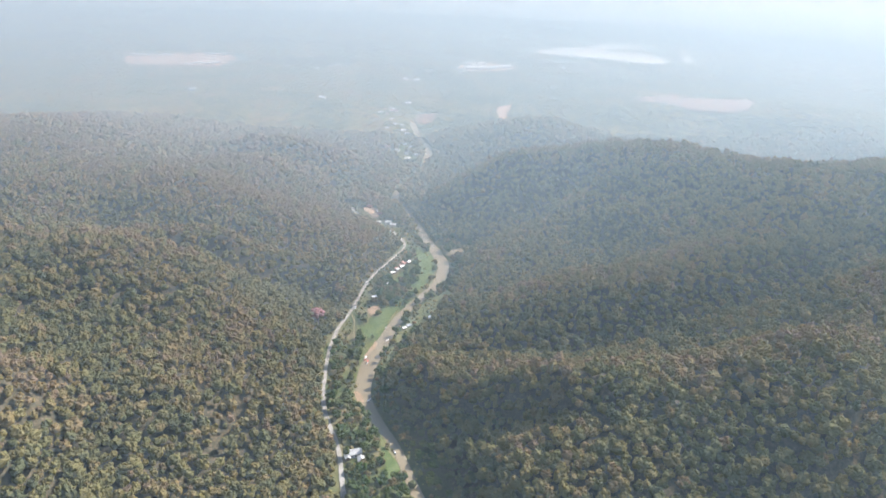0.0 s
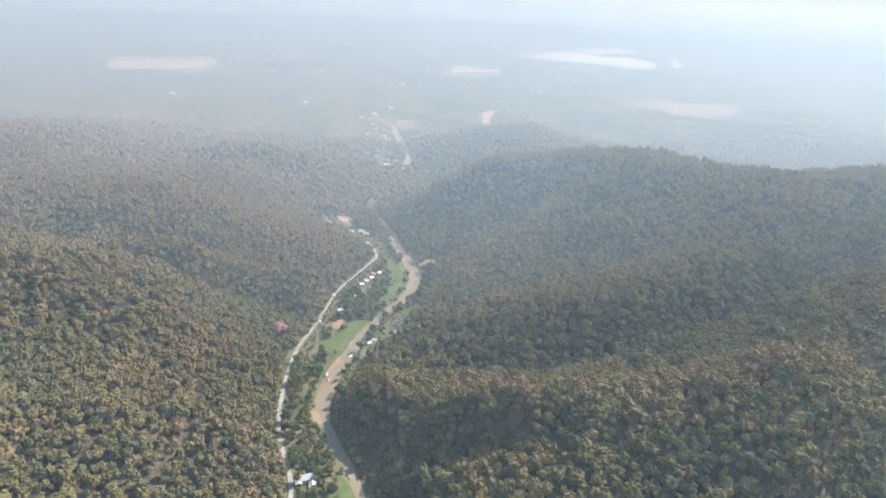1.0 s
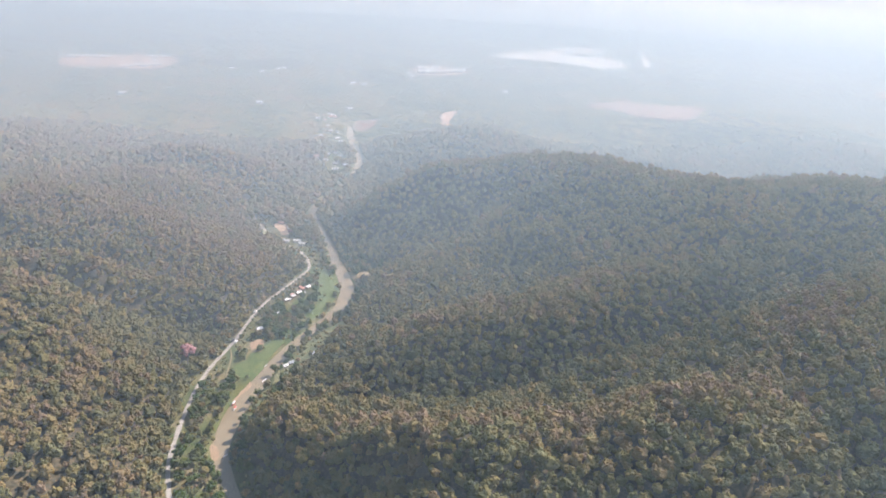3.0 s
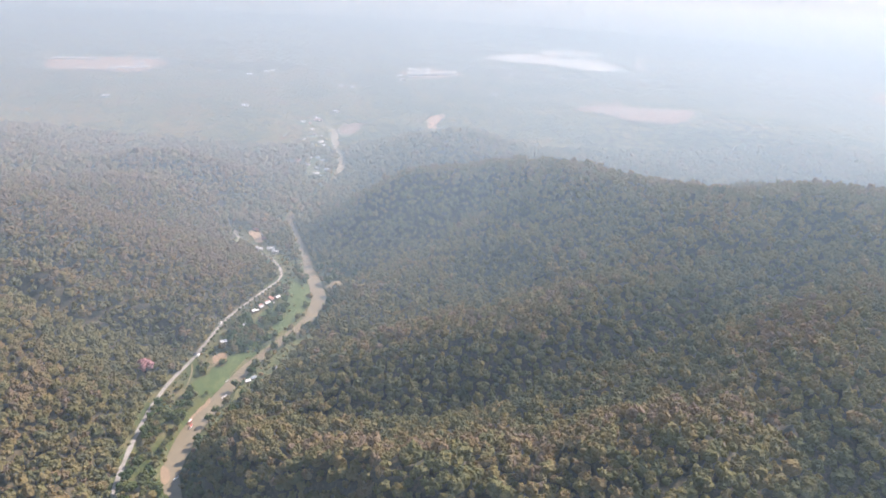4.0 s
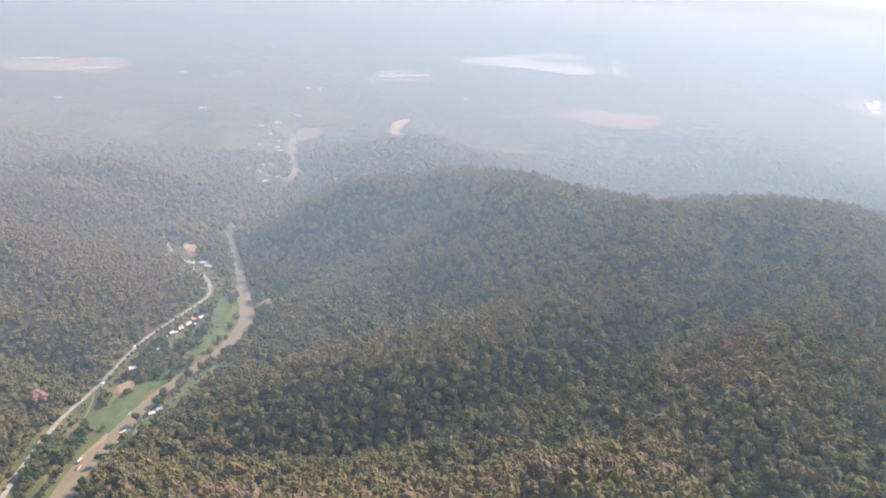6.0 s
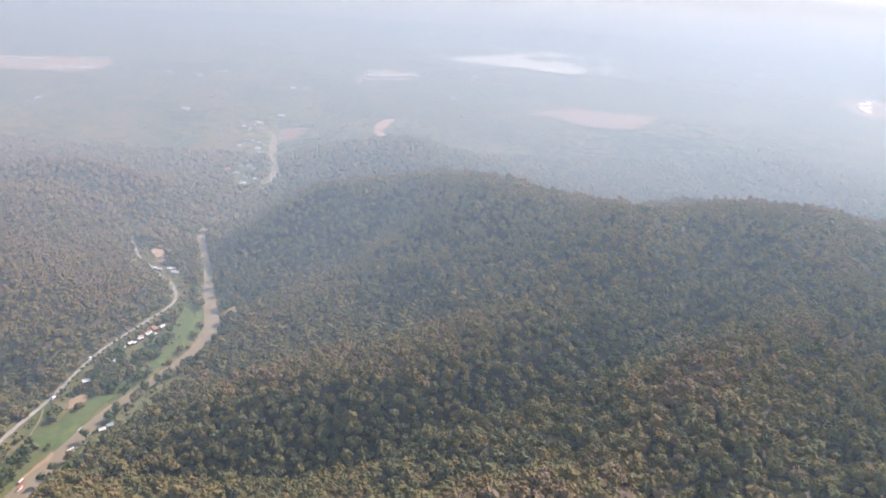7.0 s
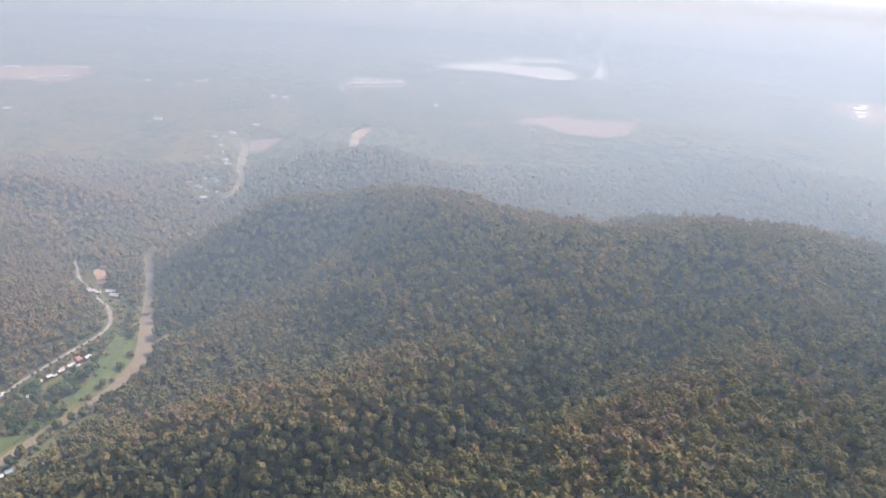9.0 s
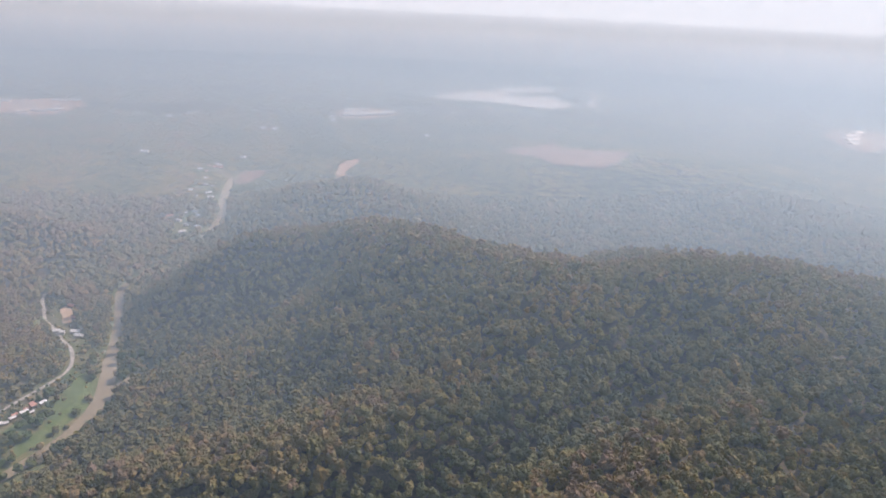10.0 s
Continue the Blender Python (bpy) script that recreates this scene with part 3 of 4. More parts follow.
def plant_forest():
    rng = np.random.default_rng(11)
    near = [crown_shape(rng, k) for k in (6, 7, 7, 8, 8, 9)] + [crown_shape(rng, k, 1, 0.68) for k in (7, 8, 9)]
    mid = [crown_shape(rng, k, 0, 0.72) for k in (3, 4, 4, 4, 5, 5, 4, 3)]
    back = [crown_shape(rng, 2, 0, 0.8) for _ in range(8)]
    far = [crown_shape(rng, 0, 0, 0.95) for _ in range(8)]
    for name, label, x0, x1, y0, y1, gap, shapes in (
        ("forest_west", "dry yellow-green monsoon forest covering the western slopes", -480, -30, 250, 640, 4.7, near),
        ("forest_east", "dark green and olive forest covering the eastern ridge", -30, 660, 220, 640, 4.7, near),
        ("forest_behind", "hazy mixed forest over the hills further up the valley", -700, 900, 640, 960, 5.0, mid),
        ("forest_beyond", "hazy brown-green forest on the last hills before the plain", -900, 1150, 960, 1380, 6.4, back),
        ("plain_woods", "hazy woods on the near edge of the plain", -1700, 1800, 1380, 2250, 11.0, far),
        ("far_woods", "far hazy woods over the plain beyond the hills", -3400, 3600, 2250, 4700, 22.0, far)):
        xy = scatter(rng, x0, x1, y0, y1, gap)
        xy = xy[free(xy, rng, 4.0, 2.0)]
        xy = xy[~valley(xy)]
        if name == "forest_west":  # thin patches where the dry ground shows
            thin = 0.6 * np.exp(-((xy[:, 0] + 118) ** 2 + (xy[:, 1] - 400) ** 2) / 30**2) + 0.12 * np.clip(waves(xy, 70, 9), 0, 1)
            xy = xy[rng.random(len(xy)) > thin]
        if gap < 10:  # no tall wood on the river side of the road
            xy = xy[(away(xy, ROAD_LINE) > 22) | (xy[:, 1] > 960) | (xy[:, 0] < np.interp(xy[:, 1], ROAD_LINE[:, 1], ROAD_LINE[:, 0]))]
        if gap > 10:  # woods in patches, thinning out into the haze
            xy = xy + rng.normal(0, 0.25 * gap, xy.shape)
            spit = np.exp(-(((xy[:, 0] - 790) / 150) ** 2 + ((xy[:, 1] - 3120) / 90) ** 2))   # the wooded spit in the reservoir
            thick = 0.55 + 0.6 * (1 - step(xy[:, 1], 1900, 2500)) + (0.7 - 0.4 * (1 - step(xy[:, 1], 1900, 2500))) * waves(xy, 420, 21)
            xy = xy[rng.random(len(xy)) < np.maximum(thick * (1 - 0.9 * step(xy[:, 1], 3300, 4700)), spit)]
            xy = xy[~np.any([inside(xy, p) for p in OPEN], axis=0) & free(xy, rng, 4, 2.5)]
        if name == "plain_woods":  # a few trees left standing in the dry field
            xy = np.vstack([xy, [(598, 1722), (612, 1735), (655, 1668), (640, 1790), (700, 1690), (560, 1800), (604, 1850)]])
        n = len(xy)
        size = np.minimum(rng.lognormal(0, 0.30, n), 1.7) * gap * (0.68 if gap > 10 else 0.66)
        tall = np.clip(4.5 + 1.1 * size + (1.6 if gap < 10 else 0.5) * rng.normal(0, 1, n), 4.5, 15)
        tall = tall if gap < 10 else np.full(n, 3.0 if gap < 20 else 4.5)
        # dry and brown on the spurs, which also passes for the crests' sunlight
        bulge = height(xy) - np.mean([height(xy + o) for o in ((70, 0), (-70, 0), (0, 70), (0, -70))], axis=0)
        # sun and shade put in the tone: north sides browner, south darker green
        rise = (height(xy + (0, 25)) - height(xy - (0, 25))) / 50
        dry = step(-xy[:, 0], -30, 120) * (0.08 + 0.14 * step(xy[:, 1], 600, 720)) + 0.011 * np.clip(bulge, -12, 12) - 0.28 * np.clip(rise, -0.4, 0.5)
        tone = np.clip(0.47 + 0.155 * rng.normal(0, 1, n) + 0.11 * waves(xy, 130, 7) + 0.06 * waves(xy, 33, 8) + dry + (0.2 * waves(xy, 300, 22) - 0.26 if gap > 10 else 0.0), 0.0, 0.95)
        young = np.exp(-((xy[:, 0] + 130) ** 2 + (xy[:, 1] - 612) ** 2) / 42**2) + np.exp(-((xy[:, 0] + 112) ** 2 + (xy[:, 1] - 398) ** 2) / 9**2)
        tone += (0.30 - tone) * 0.75 * np.clip(young, 0, 1)   # yellow-green young trees
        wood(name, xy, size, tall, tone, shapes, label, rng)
    # low scrub on the banks and along the road
    xy = scatter(rng, -140, 130, 330, 1350, 3.6, OPEN[2:])
    xy = xy[free(xy, rng, 3.6, 0.5) & ((height(xy) < 9) | (away(xy, ROAD_LINE) < 45))]
    xy = xy[rng.random(len(xy)) < 0.45]
    lawn = scatter(rng, -60, 30, 560, 810, 4.0, ())
    lawn = lawn[(rng.random(len(lawn)) < 0.05) & np.any([inside(lawn, p) for p in (MEADOW, BEND_MEADOW, INNER_MEADOW)], axis=0)]
    xy = np.vstack([xy, lawn])
    n = len(xy)
    size = rng.lognormal(0, 0.35, n) * 1.3
    ob = wood("scrub", xy, size, size * rng.uniform(1.2, 2.2, n), np.clip(0.35 + 0.25 * rng.normal(0, 1, n), 0, 0.95), far, "low green and brown scrub on the valley floor", rng)
    tagged(ob, category="scrub")


plant_forest()


# ---- single trees of the valley floor ----
def part(name, bm, mat, parent, label=""):
    me = bpy.data.meshes.new(name)
    bm.normal_update()
    bm.to_mesh(me)
    bm.free()
    me.materials.append(mat)
    ob = new(name, me)
    ob.parent = parent
    return tagged(ob, label)


def limb(bm, a, b, r0, r1, sides=6):
    """A tapered round bar from a to b."""
    a, b = Vector(a), Vector(b)
    q = (b - a).to_track_quat("Z", "Y")
    rings = [[bm.verts.new(p + q @ Vector((r * math.cos(2 * math.pi * k / sides), r * math.sin(2 * math.pi * k / sides), 0))) for k in range(sides)] for p, r in ((a, r0), (b, r1))]
    for k in range(sides):
        bm.faces.new((rings[0][k], rings[0][(k + 1) % sides], rings[1][(k + 1) % sides], rings[1][k]))
    bm.faces.new(rings[0][::-1])
    bm.faces.new(rings[1])


def single_tree(rng, radius, tall, tone, mat, label, trunk_share=0.4):
    base = tagged(new("tree"), label, "tree", "trees on the valley floor")
    bm = bmesh.new()
    fork = tall * trunk_share
    limb(bm, (0, 0, -0.8), (0.05, 0.02, fork), 0.045 * tall * 0.6, 0.03 * tall * 0.6)
    for k in range(5):
        a = k * 1.256 + rng.uniform(-0.4, 0.4)
        limb(bm, (0.05, 0.02, fork * 0.95), (radius * 0.6 * math.cos(a), radius * 0.6 * math.sin(a), tall * rng.uniform(0.6, 0.8)), 0.014 * tall, 0.004 * tall, 5)
    part("trunk", bm, bark_mat, base)
    vs, fs, n = [], [], 0
    v0, f0 = icosphere(1)
    for k in range(15):
        a, r = rng.uniform(0, 6.28), radius * math.sqrt(rng.uniform(0.02, 0.75))
        c = np.array([r * math.cos(a), r * math.sin(a), tall * rng.uniform(0.48, 0.9) - 0.12 * r])
        s = radius * rng.uniform(0.26, 0.46)
        vs.append(c + v0 * (1 + 0.28 * rng.normal(0, 1, (len(v0), 1))) * (s, s, s * 0.75))
        fs.append(f0 + n)
        n += len(v0)
    for k in range(70):
        d = rng.normal(0, 1, 3)
        d /= np.linalg.norm(d)
        c = d * (radius, radius, tall * 0.28) * rng.uniform(0.75, 1.1) + (0, 0, tall * 0.7)
        a = np.cross(d, rng.normal(0, 1, 3))
        a /= np.linalg.norm(a)
        b, s = np.cross(a, d) + d * rng.uniform(-0.8, 0.5), radius * rng.uniform(0.09, 0.19)
        vs.append(c + s * np.array([-a, 0.5 * b, a, -b]))
        fs.append(np.array([[0, 1, 2], [0, 2, 3]]) + n)
        n += 4
    crown = mesh_object("crown", np.vstack(vs), np.vstack(fs), mat, True, np.full(n, tone))
    crown.parent = base
    return base


def plant_single_trees():
    rng = np.random.default_rng(23)
    kinds = [single_tree(rng, r, h, t, tree_mat, label, share) for r, h, t, share, label in (
        (4.2, 10.0, 0.15, 0.35, "dark green broad-crowned tree on the valley floor"),
        (3.4, 8.5, 0.3, 0.4, "olive-green leafy tree on the valley floor"),
        (2.6, 7.0, 0.5, 0.4, "small yellow-green tree on the valley floor"),
        (3.8, 11.0, 0.2, 0.45, "tall deep green tree near the river"),
        (3.0, 7.5, 0.7, 0.4, "dry brownish tree on the valley floor"))]
    spots = []
    xy = scatter(rng, -120, 120, 335, 830, 5.8)
    xy = xy[free(xy, rng, 4.2, 1.2) & valley(xy)]
    xy = xy[(rng.random(len(xy)) < np.where(xy[:, 1] < 560, 0.95, 0.72)) & ~inside(xy, EAST_BANK)]
    spots += [(x, y, rng.integers(0, 5), rng.uniform(0.6, 1.2)) for x, y in xy]
    # the dark grove between the meadows, and trees that stand alone
    inner = scatter(rng, -30, 0, 655, 725, 6.5, ())
    inner = inner[inside(inner, INNER_MEADOW) & (rng.random(len(inner)) < 0.6)]
    spots += [(x, y, rng.integers(0, 2), rng.uniform(0.45, 0.85)) for x, y in inner]
    grove = scatter(rng, -46, -14, 646, 700, 6.0)
    grove = grove[inside(grove, [(-45, 690), (-29, 700), (-14, 664), (-20, 648), (-34, 646), (-46, 659)])]
    spots += [(x, y, 0, rng.uniform(0.95, 1.3)) for x, y in grove]
    spots += [(19, 754, 0, 0.7), (-3, 806, 0, 0.8), (2, 652, 0, 0.9), (-1, 695, 0, 1.1), (-6, 690, 3, 1.0), (-54, 611, 1, 1.0), (-22, 549, 3, 1.0), (-24, 538, 3, 0.9),
              (-24, 512, 3, 1.0), (-46, 541, 0, 1.1), (-19, 560, 2, 0.8)]
    # those furthest up the valley are one wood, the nearer ones stand singly
    spots.sort(key=lambda p: p[1])
    spots, rest = spots[:285], np.array([p[:2] for p in spots[285:]])
    off = away(rest, ROAD_LINE)
    size = np.clip((off - 3) * 0.22, 1.1, 3.6) * rng.uniform(0.75, 1.15, len(rest))
    wood("valley_trees", rest, size, size * rng.uniform(1.9, 2.5, len(rest)), rng.uniform(0.1, 0.9, len(rest)), [crown_shape(rng, 6) for _ in range(5)],
         "dark green trees and bushes on the valley floor", rng, tree_mat)
    used = set()
    for x, y, k, s in spots:
        off = math.sqrt(((ROAD_LINE - (x, y)) ** 2).sum(1).min())
        s = min(s, max(0.28, (off - 3) * 0.055)) if y > 560 else s * 0.85   # low beside the open stretch of the road
        m = pose(x, y, ground_at(x, y), 0, 0, rng.uniform(0, 360)) @ Matrix.Diagonal((s, s, s * rng.uniform(0.85, 1.15), 1))
        if k in used:
            t = copy_thing(kinds[k], m)
        else:
            t = kinds[k]
            used.add(k)
        t.matrix_basis = m
    # young trees in a row along the road's edge
    row = [single_tree(rng, 1.2, 3.4, 0.15, tree_mat, "young dark roadside tree in a row", 0.35)]
    d = np.cumsum(np.r_[0, np.linalg.norm(np.diff(ROAD_LINE, axis=0), axis=1)])
    start = d[np.argmin(((ROAD_LINE - (-62, 640)) ** 2).sum(1))]
    for k in range(20):
        i = np.searchsorted(d, start + 7.0 * k)
        t_ = ROAD_LINE[i + 1] - ROAD_LINE[i - 1]
        nrm = np.array([t_[1], -t_[0]]) / np.linalg.norm(t_)
        x, y = ROAD_LINE[i] + nrm * 3.6
        s = rng.uniform(0.75, 1.25)
        m = pose(x, y, ground_at(x, y), 0, 0, rng.uniform(0, 360)) @ Matrix.Diagonal((s, s, s, 1))
        t = row[0] if k == 0 else copy_thing(row[0], m)
        t.matrix_basis = m
        tagged(t, group="young trees along the road")
    pink = single_tree(rng, 6.2, 15.0, 0.5, pink_mat, "pink blossoming tree among the green forest", 0.4)
    pink.matrix_basis = pose(-92, 594, ground_at(-92, 594))
    tagged(pink, group="blossoming tree")


plant_single_trees()

# ---- buildings ----
def box(bm, x0, x1, y0, y1, z0, z1):
    v = [bm.verts.new((x, y, z)) for z in (z0, z1) for y in (y0, y1) for x in (x0, x1)]
    for f in ((0, 2, 3, 1), (4, 5, 7, 6), (0, 1, 5, 4), (2, 6, 7, 3), (0, 4, 6, 2), (1, 3, 7, 5)):
        bm.faces.new([v[k] for k in f])


def boxed(name, sizes, mat, parent, label=""):
    bm = bmesh.new()
    box(bm, *sizes)
    return part(name, bm, mat, parent, label)


def gable(bm, length, width, eaves, rise, over=0.5, thick=0.12):
    """Two pitched sheets with thickness that meet at a ridge along x."""
    l, w = length / 2 + over, width / 2 + over
    drop = rise * over / (width / 2)
    for side in (-1, 1):
        low, high = Vector((0, side * w, eaves - drop)), Vector((0, 0, eaves + rise))
        up = Vector((0, side * rise, width / 2)).normalized() * thick
        v = [bm.verts.new(Vector((x, 0, 0)) + p + o) for o in (Vector(), up) for p in (low, high) for x in (-l, l)]
        for f in ((0, 2, 3, 1), (4, 5, 7, 6), (0, 1, 5, 4), (2, 6, 7, 3), (0, 4, 6, 2), (1, 3, 7, 5)):
            bm.faces.new([v[k] for k in f])


def house(x, y, turn, length, width, eaves, rise, roof_mat, walls, label, group="", name="house", stilts=False, openings=2):
    base = tagged(new(name), label, "house" if name == "house" else "shed", group)
    floor_z = 1.6 if stilts else 0.0
    l, w = length / 2, width / 2
    bm = bmesh.new()
    box(bm, -l, l, -w, w, floor_z - (0 if stilts else 0.8), floor_z + eaves)
    for sx in (-l, l):  # gable ends
        v = [bm.verts.new(p) for p in ((sx * 0.99, -w, floor_z + eaves), (sx * 0.99, w, floor_z + eaves), (sx * 0.99, 0, floor_z + eaves + rise * 0.97))]
        bm.faces.new(v)
    part("wall", bm, walls, base)
    bm = bmesh.new()
    gable(bm, length, width, floor_z + eaves, rise)
    roof = part("roof", bm, roof_mat, base)
    bm = bmesh.new()
    box(bm, -l - 0.5, l + 0.5, -0.2, 0.2, floor_z + eaves + rise + 0.02, floor_z + eaves + rise + 0.2)
    part("ridge_cap", bm, roof_mat, roof)
    boxed("door", (-0.45, 0.45, -w - 0.05, -w + 0.04, floor_z, floor_z + 2.0), timber_mat, base, "dark timber door")
    for k in range(openings):
        cx = (-0.32 + 0.64 * k / max(1, openings - 1)) * length
        boxed("window", (cx - 0.5, cx + 0.5, -w - 0.05, -w + 0.04, floor_z + 0.9, floor_z + 1.9), dark_mat, base, "dark unglazed window")
    if stilts:
        for sx in (-l + 0.2, l - 0.2):
            for sy in (-w + 0.2, w - 0.2):
                boxed("stilt", (sx - 0.12, sx + 0.12, sy - 0.12, sy + 0.12, -0.8, floor_z), timber_mat, base)
    base.matrix_basis = pose(x, y, ground_at(x, y) + 0.05, 0, 0, turn)
    return base


def near_houses():
    # the house between road and river, a main roof with a wing
    house(-31, 407, 20, 8.5, 5.5, 3.0, 1.9, grey_roof, wall_mat, "grey-roofed house with pale walls beside the road", openings=3)
    house(-26, 400.5, 100, 5, 3.8, 2.6, 1.2, grey_roof, wall_mat, "small grey-roofed annexe beside the grey house", openings=1)
    house(-36, 403, 110, 4.5, 3.4, 2.3, 0.9, white_roof, timber_mat, "open timber lean-to with a white sheet roof", name="shed", openings=1)
    # huts on the terrace between road and meadow
    for x, y, l, w, r, label in ((-12.5, 741, 7.5, 4.6, white_roof, "white-roofed bamboo hut in a row by the meadow"), (-17, 735.5, 5.5, 4, red_roof, "rusty red-roofed hut in a row by the meadow"),
                                 (-20, 738, 5, 4, red_roof, "rusty red-roofed hut in a row by the meadow"), (-19.5, 726, 8.5, 4.4, white_roof, "long white-roofed hut in a row by the meadow"),
                                 (-24, 717, 7, 4.4, grey_roof, "grey-roofed bamboo hut in a row by the meadow"), (-29.5, 708.5, 5.5, 4, white_roof, "white-roofed bamboo hut in a row by the meadow"),
                                 (-33, 700.5, 5.5, 4, grey_roof, "grey-roofed bamboo hut in a row by the meadow")):
        house(x, y, 58 + 9 * math.sin(x * 3), l * 0.66, w * 0.66, 2.0, 0.8, r, timber_mat, label, "huts by the meadow", stilts=True)
    for x, y, l, w, r, label in ((-15.5, 728.5, 3.6, 2.4, grey_roof, "low grey-roofed kitchen hut behind the row"), (-21.5, 733, 4.2, 2.6, red_roof, "low rusty-roofed shelter behind the row"),
                                 (-26.5, 724, 3.8, 2.4, red_roof, "low rusty-roofed shelter behind the row"), (-27, 712.5, 3.2, 2.2, grey_roof, "low grey-roofed kitchen hut behind the row")):
        house(x, y, 52, l, w, 1.8, 0.6, r, timber_mat, label, "huts by the meadow", openings=1)
    house(-43.5, 651, 30, 5, 3.6, 2.3, 1.1, white_roof, timber_mat, "small white-roofed hut at the grove's edge", stilts=True)
    house(-31, 680, 30, 3.6, 3, 2.2, 1.0, white_roof, timber_mat, "tiny white-roofed hut hidden in the grove", stilts=True, openings=1)
    # the east bank
    house(-8, 593.5, 35, 4, 2.8, 2.2, 0.9, white_roof, timber_mat, "white sheet-roofed fishing hut on the river bank", "bank huts")
    house(-4, 598, 35, 4, 2.6, 2.2, 0.9, blue_roof, timber_mat, "blue-grey sheet-roofed hut on the river bank", "bank huts")
    house(4, 579, 15, 3.6, 3.2, 2.2, 0.9, grey_roof, timber_mat, "small grey-roofed hut on the east bank", "bank huts", openings=1)
    house(19, 598, -15, 6.5, 4.6, 2.7, 1.4, white_roof, wall_mat, "white house at the dark forest's foot", "bank huts")
    # where the road bends
    for x, y, turn, l, w, r in ((-67, 879, 15, 6, 4, white_roof), (-60, 876, 10, 4.5, 3.6, white_roof), (-48, 879, 5, 8.5, 5, white_roof), (-41, 870, -10, 7.5, 4.6, white_roof)):
        house(x, y, turn, l, w, 2.6, 1.2, r, wall_mat, "pale house with a white sheet roof by the bend", "houses by the bend")
    for x, y, turn, l, w, r, label in ((-80, 940, -25, 8, 4.5, red_roof, "red-roofed shed round the earth yard"), (-65, 922, 40, 8, 4.5, white_roof, "white-roofed shed round the earth yard"),
                                       (-63, 911, 5, 6, 4, red_roof, "red-roofed shed round the earth yard"), (-79, 968, 10, 9, 4.5, white_roof, "white-roofed shed round the earth yard"),
                                       (-83, 956, 30, 6, 4, grey_roof, "grey-roofed shed round the earth yard")):
        house(x, y, turn, l, w, 2.6, 1.3, r, timber_mat, label, "sheds round the yard", name="shed")


def village():
    rng = np.random.default_rng(31)
    roofs = [(white_roof, "white-roofed"), (grey_roof, "grey-roofed"), (red_roof, "red-roofed"), (blue_roof, "blue-roofed")]
    spots = [(-85, 1282, 11, 2), (-65, 1261, 10, 1), (-42, 1206, 12, 0), (-53, 1306, 9, 3), (-43, 1288, 8, 3), (-46, 1238, 9, 1), (-27, 1231, 10, 0), (-53, 1397, 12, 0), (-65, 1425, 13, 0),
             (-86, 1483, 10, 1), (-129, 1602, 12, 0), (-105, 1625, 12, 2), (-94, 1622, 11, 2), (-101, 1640, 13, 0), (-110, 1652, 10, 1), (-72, 1726, 16, 0), (-75, 1345, 9, 1), (-70, 1195, 8, 0), (-93, 1240, 8, 1)]
    spots += [(-58, 1335, 7, 1), (-66, 1300, 6, 0), (-74, 1225, 7, 1), (-36, 1262, 6, 0), (-60, 1180, 7, 2), (-82, 1160, 6, 1), (-50, 1142, 6, 0), (-95, 1325, 7, 2), (-78, 1400, 7, 1),
              (-100, 1440, 8, 0), (-70, 1470, 7, 1), (-98, 1530, 8, 0), (-112, 1585, 8, 2), (-120, 1632, 8, 2)]
    for x, y, l, r in spots:
        l *= 0.85
        house(x, y, rng.uniform(-25, 35), l, l * 0.6, 2.8, 1.4, roofs[r][0], wall_mat, roofs[r][1] + " village house among trees by the upper river", "village houses")


def far_buildings():
    rng = np.random.default_rng(37)
    for x, y in ((-722, 3106), (-488, 2247), (-391, 2218), (-355, 2284), (-340, 2312), (-629, 1777), (-101, 2087), (-68, 2076), (-289, 1741), (-691, 2639), (-148, 2685), (57, 2326), (67, 2261), (336, 2047), (433, 2495), (170, 1536)):
        house(x, y, rng.uniform(-15, 25), rng.uniform(13, 18), 9, 5.0, 2.4, white_roof, wall_mat, "white-roofed farm building standing alone on the plain", "farm buildings on the plain", openings=3)
    for x, y, l, w in ((112, 2368, 62, 18), (160, 2384, 40, 16), (95, 2463, 32, 20), (140, 2482, 30, 20), (208, 2417, 62, 18), (225, 2440, 34, 16), (120, 2420, 30, 14)):
        house(x, y, 17, l, w, 8, 3.5, white_roof, wall_mat, "long white-roofed factory shed on the plain", "factory sheds", name="shed", openings=5)
    for k in range(8):
        house(-1030 + 15.5 * k, 2352 + 4.8 * k, 108, 26, 12, 5, 2.2, white_roof, wall_mat, "white-roofed block in a row on the building site", "blocks on the building site", openings=3)
    for x, y, l in ((-800, 2440, 40), (-760, 2455, 34), (-788, 2200, 26), (-771, 2235, 22), (-745, 2222, 24), (-732, 2250, 28), (-715, 2262, 20), (-755, 2330, 16)):
        house(x, y, rng.uniform(5, 30), l, 12, 5, 2.2, white_roof, wall_mat, "unfinished white-roofed block on bare laterite ground", "blocks on the building site", openings=3)
    for x, y, l in ((1640, 2250, 50), (1690, 2330, 60), (1600, 2180, 30), (1745, 2390, 40)):
        house(x, y, 20, l, 18, 8, 3, white_roof, wall_mat, "white-roofed quarry shed beside pale heaps", "quarry sheds", name="shed", openings=3)


